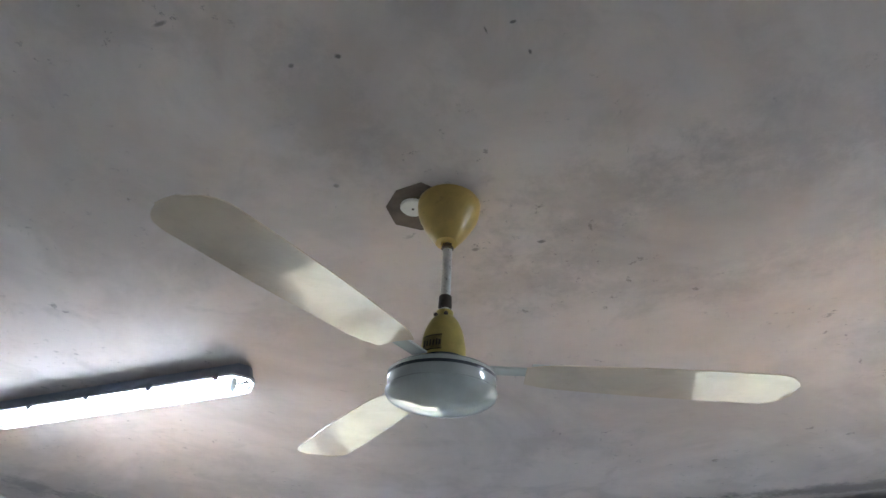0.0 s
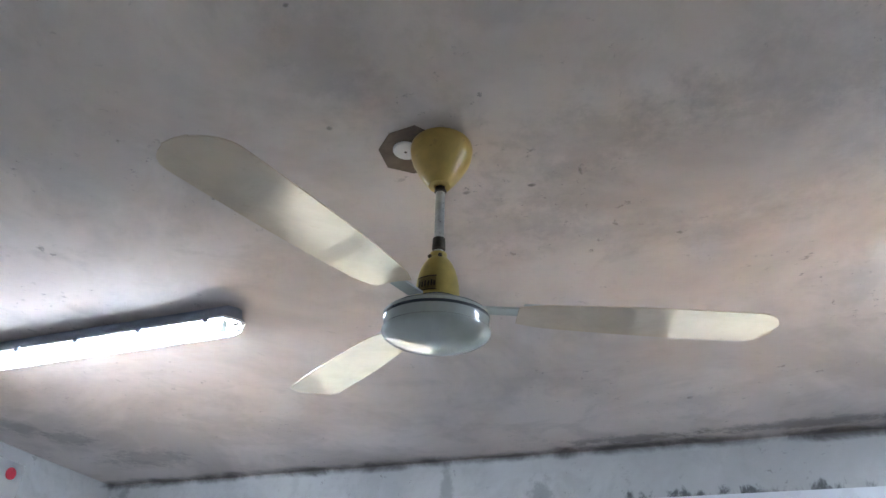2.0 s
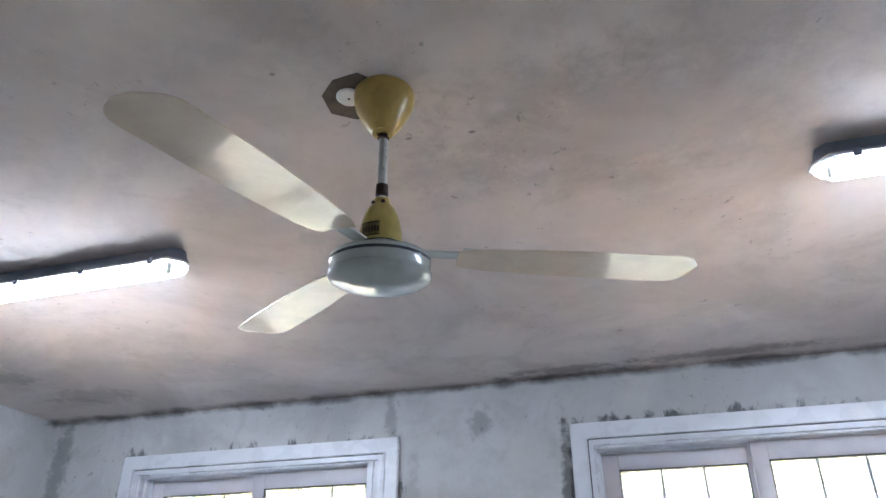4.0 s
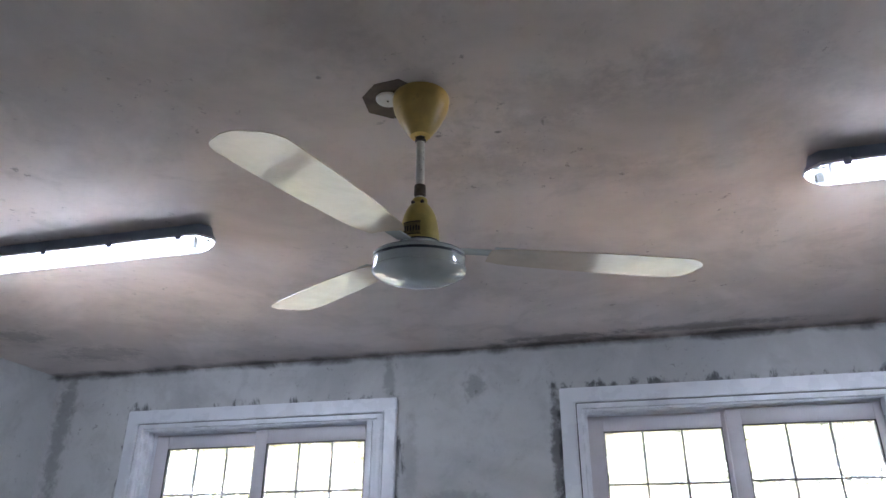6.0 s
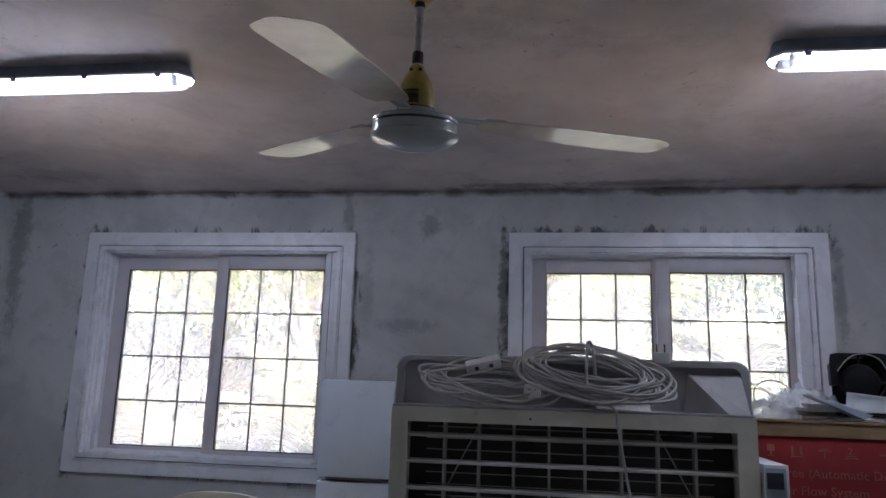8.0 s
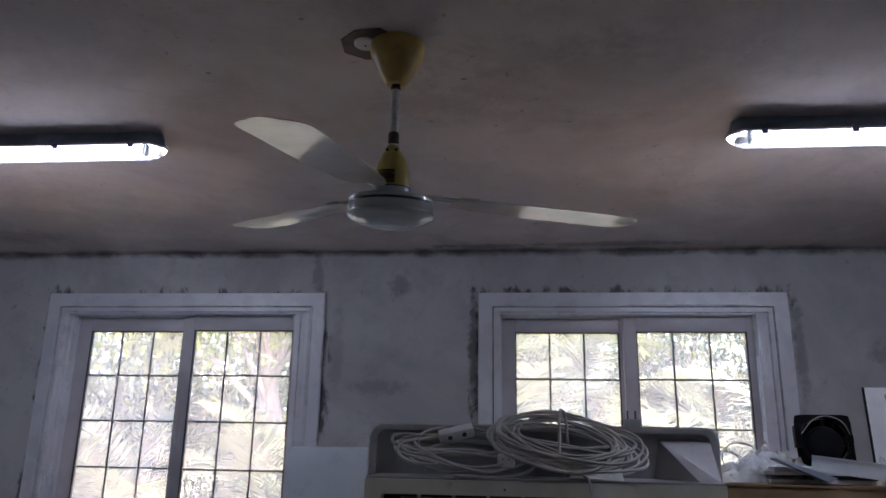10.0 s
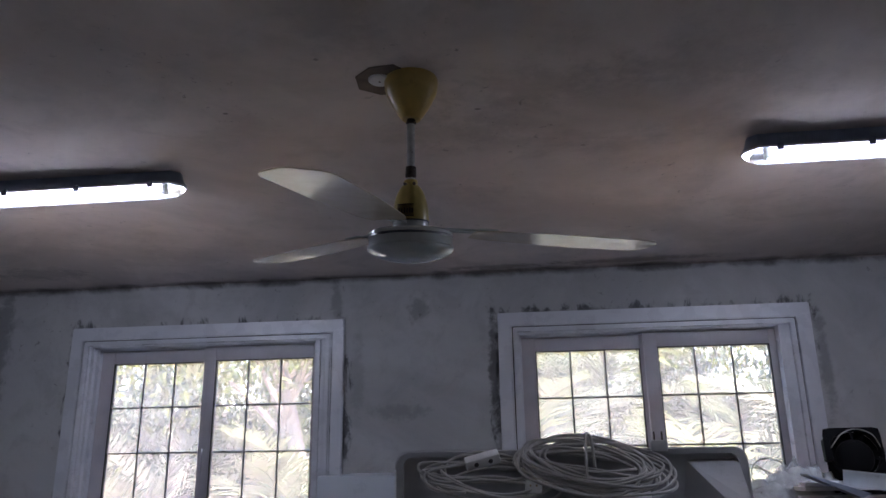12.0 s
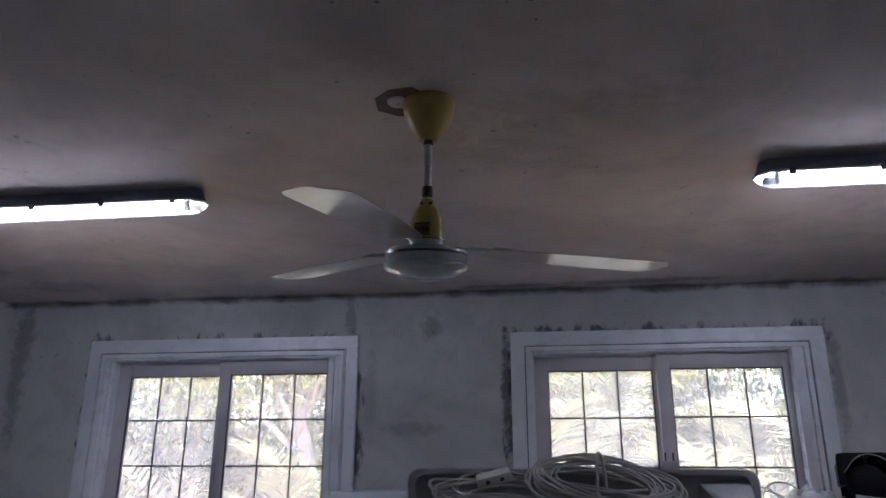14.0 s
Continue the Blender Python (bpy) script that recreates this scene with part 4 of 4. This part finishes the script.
for b in ((-0.03, 0.6, -0.026, 0.026, 0.0, 0.004), (-0.03, 0.6, -0.028, -0.023, 0.0, 0.011), (-0.03, 0.6, 0.023, 0.028, 0.0, 0.011)):
    add_box(bm, *b, bevel=0.001, m=turn)
part("channel", bm, M_ALU, strip)
card = thing("folded_sheet", "grey folded sheet propped on the plastic bags", "sheet", (1.0, 2.31, BZ + 0.028))
part("sheet", add_prism(bmesh.new(), [(-0.07, 0.066), (0.13, 0.0), (0.1, -0.014), (-0.07, 0.06)], "y", -0.03, 0.05), M_BATTEN, card)

wires = thing("wire_loop", "thin grey wire looped loosely on the carton", "wire", (0.8, 2.52, BZ + 0.006))
bm = bmesh.new()
for cx, cz, r, ph in ((0.0, 0.065, 0.075, 0.2), (0.08, 0.075, 0.085, 0.9), (0.02, 0.03, 0.1, 0.5)):
    add_tube(bm, [(cx + r * math.cos(a), 0.05 * math.sin(a + ph), max(0.002, cz + 0.75 * r * math.sin(a))) for a in (2 * math.pi * i / 40 for i in range(37))], 0.003, 6)
part("wire", bm, M_LOUVRE, wires)


def crumpled_bag(at, size, seed):
    b = thing("plastic_bag", "crumpled clear plastic bag lying on the carton", "plastic bag", at, "plastic bags on the carton")
    bm = bmesh.new()
    n = 26
    g = []
    for j in range(n + 1):
        row = []
        for i in range(n + 1):
            u, v = i / n * 2 - 1, j / n * 2 - 1
            p = Vector((u * 2.3 + seed, v * 2.3, seed * 1.7))
            fade = max(0.0, 1 - max(abs(u), abs(v)) ** 3)
            h = fade * (0.25 + 0.8 * abs(noise.noise(p)) + 0.3 * abs(noise.noise(p * 2.3)))
            row.append(bm.verts.new((u * size[0] * (1 + 0.2 * noise.noise(p + Vector((9, 0, 0)))), v * size[1] * (1 + 0.2 * noise.noise(p + Vector((0, 9, 0)))), max(0.0, h * size[2]))))
        g.append(row)
    for j in range(n):
        for i in range(n):
            bm.faces.new((g[j][i], g[j][i + 1], g[j + 1][i + 1], g[j + 1][i]))
    me = mesh_of("film", bm, M_BAG)
    piece("film", me, b, Matrix.Identity(4))
    return b


crumpled_bag((0.92, 2.46, BZ + 0.005), (0.17, 0.1, 0.13), 1.3)
crumpled_bag((1.0, 2.56, BZ + 0.005), (0.15, 0.1, 0.19), 4.1)
crumpled_bag((1.5, 2.56, BZ - 0.005), (0.12, 0.1, 0.19), 7.7)

board = thing("white_board", "white board with a brass knob standing on the carton", "board", (1.525, 2.72, BZ - 0.006))
lean = pose(0, 0, 0, -4, 0, 0)
part("panel", boxed(-0.055, 0.3, 0, 0.014, 0, 0.385, 0.002, m=lean), M_PAPER, board)
part("edge", boxed(-0.06, -0.0555, -0.001, 0.014, 0, 0.386, 0.001, m=lean), M_BLACK, board)
bm = lathe([(0, 0.018), (0.012, 0.017), (0.019, 0.01), (0.02, 0), (0, 0)], 20)
bmesh.ops.transform(bm, matrix=lean @ pose(0.04, 0, 0.345, 90, 0, 0), verts=bm.verts)
part("knob", bm, M_BRASS, board, "dull brass knob")
unit = thing("control_unit", "slim white cabinet with a small display beside the cooler", "cabinet", (0.70, 1.93, 0))
part("cabinet", boxed(-0.036, 0.036, 0.0, 0.3, 0.0, 1.245, 0.005), M_WHITE, unit)
part("panel", boxed(-0.033, 0.026, -0.004, -0.0005, 1.09, 1.235, 0.001), M_BATTEN, unit)
part("display", boxed(-0.03, 0.018, -0.007, -0.0045, 1.175, 1.222, 0.001), M_SCREEN, unit)
for i in range(2):
    part("button", lathe([(0, 0.003), (0.007, 0.002), (0.008, 0), (0, 0)], 14), M_BUTTON, unit).matrix_local = pose(-0.018 + 0.024 * i, -0.004, 1.135, 90, 0, 0)

# ---- the poster on the west wall ----
poster = thing("wall_poster", "white paper sheet with a red round mark pinned on the wall", "poster", (LEFT_X + 0.004, 2.455, 2.118))
bm = bmesh.new()
g = []
for j in range(13):
    row = []
    for i in range(9):
        u, v = i / 8, j / 12
        y = -0.28 + 0.55 * u - (0.16 * max(0, 0.45 - v) * 2 * u)
        row.append(bm.verts.new((0.004 + 0.012 * (1 - v) * u + 0.003 * math.sin(v * 9), y, -0.24 + 0.55 * v)))
    g.append(row)
for j in range(12):
    for i in range(8):
        bm.faces.new((g[j][i], g[j][i + 1], g[j + 1][i + 1], g[j + 1][i]))
bmesh.ops.solidify(bm, geom=bm.faces[:], thickness=0.001)
part("sheet", bm, M_PAPER, poster)
dot = lathe([(0, 0.002), (0.03, 0.002), (0.03, 0), (0, 0)], 24)
bmesh.ops.transform(dot, matrix=pose(0.0095, 0.2, 0.25, 0, 90, 0), verts=dot.verts)
part("mark", dot, M_PRINT_RED, poster, "red round mark")

# ---- outside ----
GZ = -0.25
bm = bmesh.new()
add_box(bm, -400, 400, WALL_Y + T, 800, GZ - 0.5, GZ)
structure("ground", bm, M_GROUND, "dry sandy ground outside the windows", "ground")
# slab added out of view to throw sunlight up at the ceiling
structure("pavement", boxed(-9.0, 9.0, WALL_Y + T, WALL_Y + T + 2.0, GZ - 0.05, GZ + 0.04, 0.01), M_BOUNCE_SLAB, "unseen pale slab added to bounce sunlight onto the ceiling", "pavement")


def frond_mesh(seed, length):
    rnd = random.Random(seed)
    bm = bmesh.new()
    pts = [Vector((length * t, 0, length * (0.75 * t - 0.85 * t * t))) for t in (i / 16 for i in range(17))]
    add_tube(bm, pts, 0.014, 5, 0.25)
    for i in range(60):
        t = 0.12 + 0.88 * i / 60
        k = min(15, int(t * 16))
        p = pts[k].lerp(pts[k + 1], t * 16 - k)
        ll = length * 0.32 * (math.sin(math.pi * min(1, 0.16 + t * 0.82)) ** 0.7) * rnd.uniform(0.8, 1.1)
        for s in (-1, 1):
            d = Vector((0.75 + rnd.uniform(-0.15, 0.15), s * 0.75, rnd.uniform(-0.1, 0.28))).normalized()
            w = Vector((-d.y * s, d.x * s, 0)).normalized() * 0.014
            mid = p + d * ll * 0.55 + Vector((0, 0, -0.03 * ll))
            end = p + d * ll + Vector((0, 0, -0.3 * ll))
            a, b, c, e, f = (bm.verts.new(q) for q in (p - w * 0.4, p + w * 0.4, mid + w, mid - w, end))
            bm.faces.new((a, b, c, e)), bm.faces.new((e, c, f))
    return mesh_of("frond", bm, M_PALM, False)


FRONDS = [frond_mesh(s, l) for s, l in ((1, 2.6), (2, 3.0), (3, 2.2))]


def make_palm(at, height, seed, count=22):
    rnd = random.Random(seed)
    p = thing("palm_tree", "sunlit palm with arching feathery fronds", "palm", (at[0], at[1], GZ), "palms outside the windows")
    trunk = bmesh.new()
    add_tube(trunk, [(0.06 * math.sin(i * 0.7), 0.04 * math.cos(i * 0.5), height * i / 8) for i in range(9)], 0.14, 10, 0.75)
    part("trunk", trunk, M_BARK, p)
    for i in range(count):
        m = pose(0.03, 0.02, height, 0, 0, 137.5 * i + rnd.uniform(-14, 14)) @ pose(0, 0, 0, rnd.uniform(-20, 20), rnd.uniform(-62, 18), 0)
        piece("frond", FRONDS[i % 3], p, m)
    return p


for k, (x, y, h) in enumerate(((-0.4, 8.1, 0.3), (1.95, 7.7, 0.35), (3.9, 8.5, 0.45), (0.9, 11.2, 2.2), (-2.9, 8.7, 0.15), (-5.4, 9.7, 0.2), (6.2, 11.6, 2.1), (-1.9, 12.4, 1.0), (3.2, 12.0, 0.9), (-8.2, 12.4, 1.1))):
    make_palm((x, y), h, 20 + k)


def make_tree(at, height, spread, seed, material, label):
    rnd = random.Random(seed)
    t = thing("tree", label, "tree", (at[0], at[1], GZ), "trees outside the windows")
    bm = bmesh.new()
    top = Vector((rnd.uniform(-0.4, 0.4), 0, height * 0.55))
    add_tube(bm, smooth_line([(0, 0, 0), (0.12, 0, height * 0.2), (top.x * 0.5, 0.1, height * 0.4), top], 4), 0.16, 9, 0.55)
    tips = []
    for i in range(9):
        a = 2.4 * i
        e = top + Vector((math.cos(a) * spread * rnd.uniform(0.5, 1), math.sin(a) * spread * rnd.uniform(0.5, 1), height * rnd.uniform(0.05, 0.42)))
        s = Vector((top.x * 0.7, 0.05, height * rnd.uniform(0.34, 0.52)))
        add_tube(bm, smooth_line([s, s.lerp(e, 0.5) + Vector((0, 0, 0.15)), e], 4), 0.06, 6, 0.3)
        tips += [e, s.lerp(e, 0.65)]
    part("trunk", bm, M_BARK, t)
    verts, faces = [], []
    for tip in tips:
        for _ in range(300):
            c = tip + Vector((rnd.gauss(0, 1), rnd.gauss(0, 1), rnd.gauss(0, 0.7))) * spread * 0.26
            q = Euler((rnd.uniform(0, 6.3), rnd.uniform(0, 6.3), rnd.uniform(0, 6.3))).to_matrix()
            s = rnd.uniform(0.06, 0.12)
            n = len(verts)
            verts += [c + q @ Vector(v) * s for v in ((-1, 0, 0), (0, -0.45, 0.1), (1, 0, 0), (0, 0.45, 0.1))]
            faces.append((n, n + 1, n + 2, n + 3))
    me = bpy.data.meshes.new("crown")
    me.from_pydata([tuple(v) for v in verts], [], faces)
    me.materials.append(material)
    piece("crown", me, t, Matrix.Identity(4))
    return t


make_tree((-3.6, 10.5), 6.0, 2.0, 1, M_LEAF, "yellow-green leafy tree with bent trunk")
make_tree((-6.5, 13.0), 7.0, 2.4, 2, M_LEAF, "yellow-green leafy tree with bent trunk")
make_tree((0.6, 14.0), 7.0, 2.6, 3, M_LEAF_DARK, "green leafy tree behind the palms")
make_tree((5.5, 12.5), 6.5, 2.4, 4, M_LEAF_DARK, "green leafy tree behind the palms")
make_tree((-10.5, 16.0), 7.5, 2.8, 5, M_LEAF_DARK, "green leafy tree behind the palms")
part_wire = add_tube(bmesh.new(), smooth_line([(-0.09, -0.02, 0.12), (-0.05, -0.035, 0.17), (0.0, -0.03, 0.185), (0.05, -0.03, 0.165), (0.075, -0.02, 0.12)], 6), 0.0018, 6)
part("lead_wire", part_wire, M_CABLE, afan, "white lead wire")


def make_shrub(at, height, spread, seed, material):
    rnd = random.Random(seed)
    t = thing("shrub", "dense sunlit yellow-green shrub", "shrub", (at[0], at[1], GZ), "shrubs outside the windows")
    bm = bmesh.new()
    tips = []
    for i in range(14):
        a = 2.4 * i
        r = spread * math.sqrt((i + 0.5) / 14)
        e = Vector((r * math.cos(a), r * math.sin(a) * 0.6, height * rnd.uniform(0.25, 0.95)))
        add_tube(bm, smooth_line([(0.1 * math.cos(a), 0.1 * math.sin(a), 0), (e.x * 0.4, e.y * 0.4, e.z * 0.6), e], 4), 0.03, 5, 0.3)
        tips += [e, e * 0.7]
    part("stems", bm, M_BARK, t)
    verts, faces = [], []
    for tip in tips:
        for _ in range(300):
            c = tip + Vector((rnd.gauss(0, 1), rnd.gauss(0, 0.7), rnd.gauss(0, 0.9))) * spread * 0.24
            c.z = max(0.02, c.z)
            q = Euler((rnd.uniform(0, 6.3), rnd.uniform(0, 6.3), rnd.uniform(0, 6.3))).to_matrix()
            s = rnd.uniform(0.05, 0.1)
            n = len(verts)
            verts += [c + q @ Vector(v) * s for v in ((-1, 0, 0), (0, -0.4, 0.1), (1, 0, 0), (0, 0.4, 0.1))]
            faces.append((n, n + 1, n + 2, n + 3))
    me = bpy.data.meshes.new("crown")
    me.from_pydata([tuple(v) for v in verts], [], faces)
    me.materials.append(material)
    piece("crown", me, t, Matrix.Identity(4))


for k, (x, y, h) in enumerate(((-7.5, 11.5, 3.6), (-4.8, 12.0, 4.2), (-2.2, 12.6, 3.2), (0.2, 11.6, 3.8), (2.6, 12.2, 4.3), (5.0, 11.6, 3.6), (7.4, 12.4, 4.4))):
    make_shrub((x, y), h, 1.7, 40 + k, M_LEAF if k % 2 else M_LEAF_DARK)
make_tree((-1.2, 14.2), 6.2, 2.2, 6, M_LEAF, "yellow-green leafy tree with bent trunk")
make_tree((3.0, 15.5), 7.5, 2.8, 7, M_LEAF, "yellow-green leafy tree with bent trunk")
make_tree((-5.0, 17.5), 8.0, 3.0, 8, M_LEAF_DARK, "green leafy tree behind the palms")
make_tree((9.0, 16.0), 8.0, 3.0, 9, M_LEAF_DARK, "green leafy tree behind the palms")
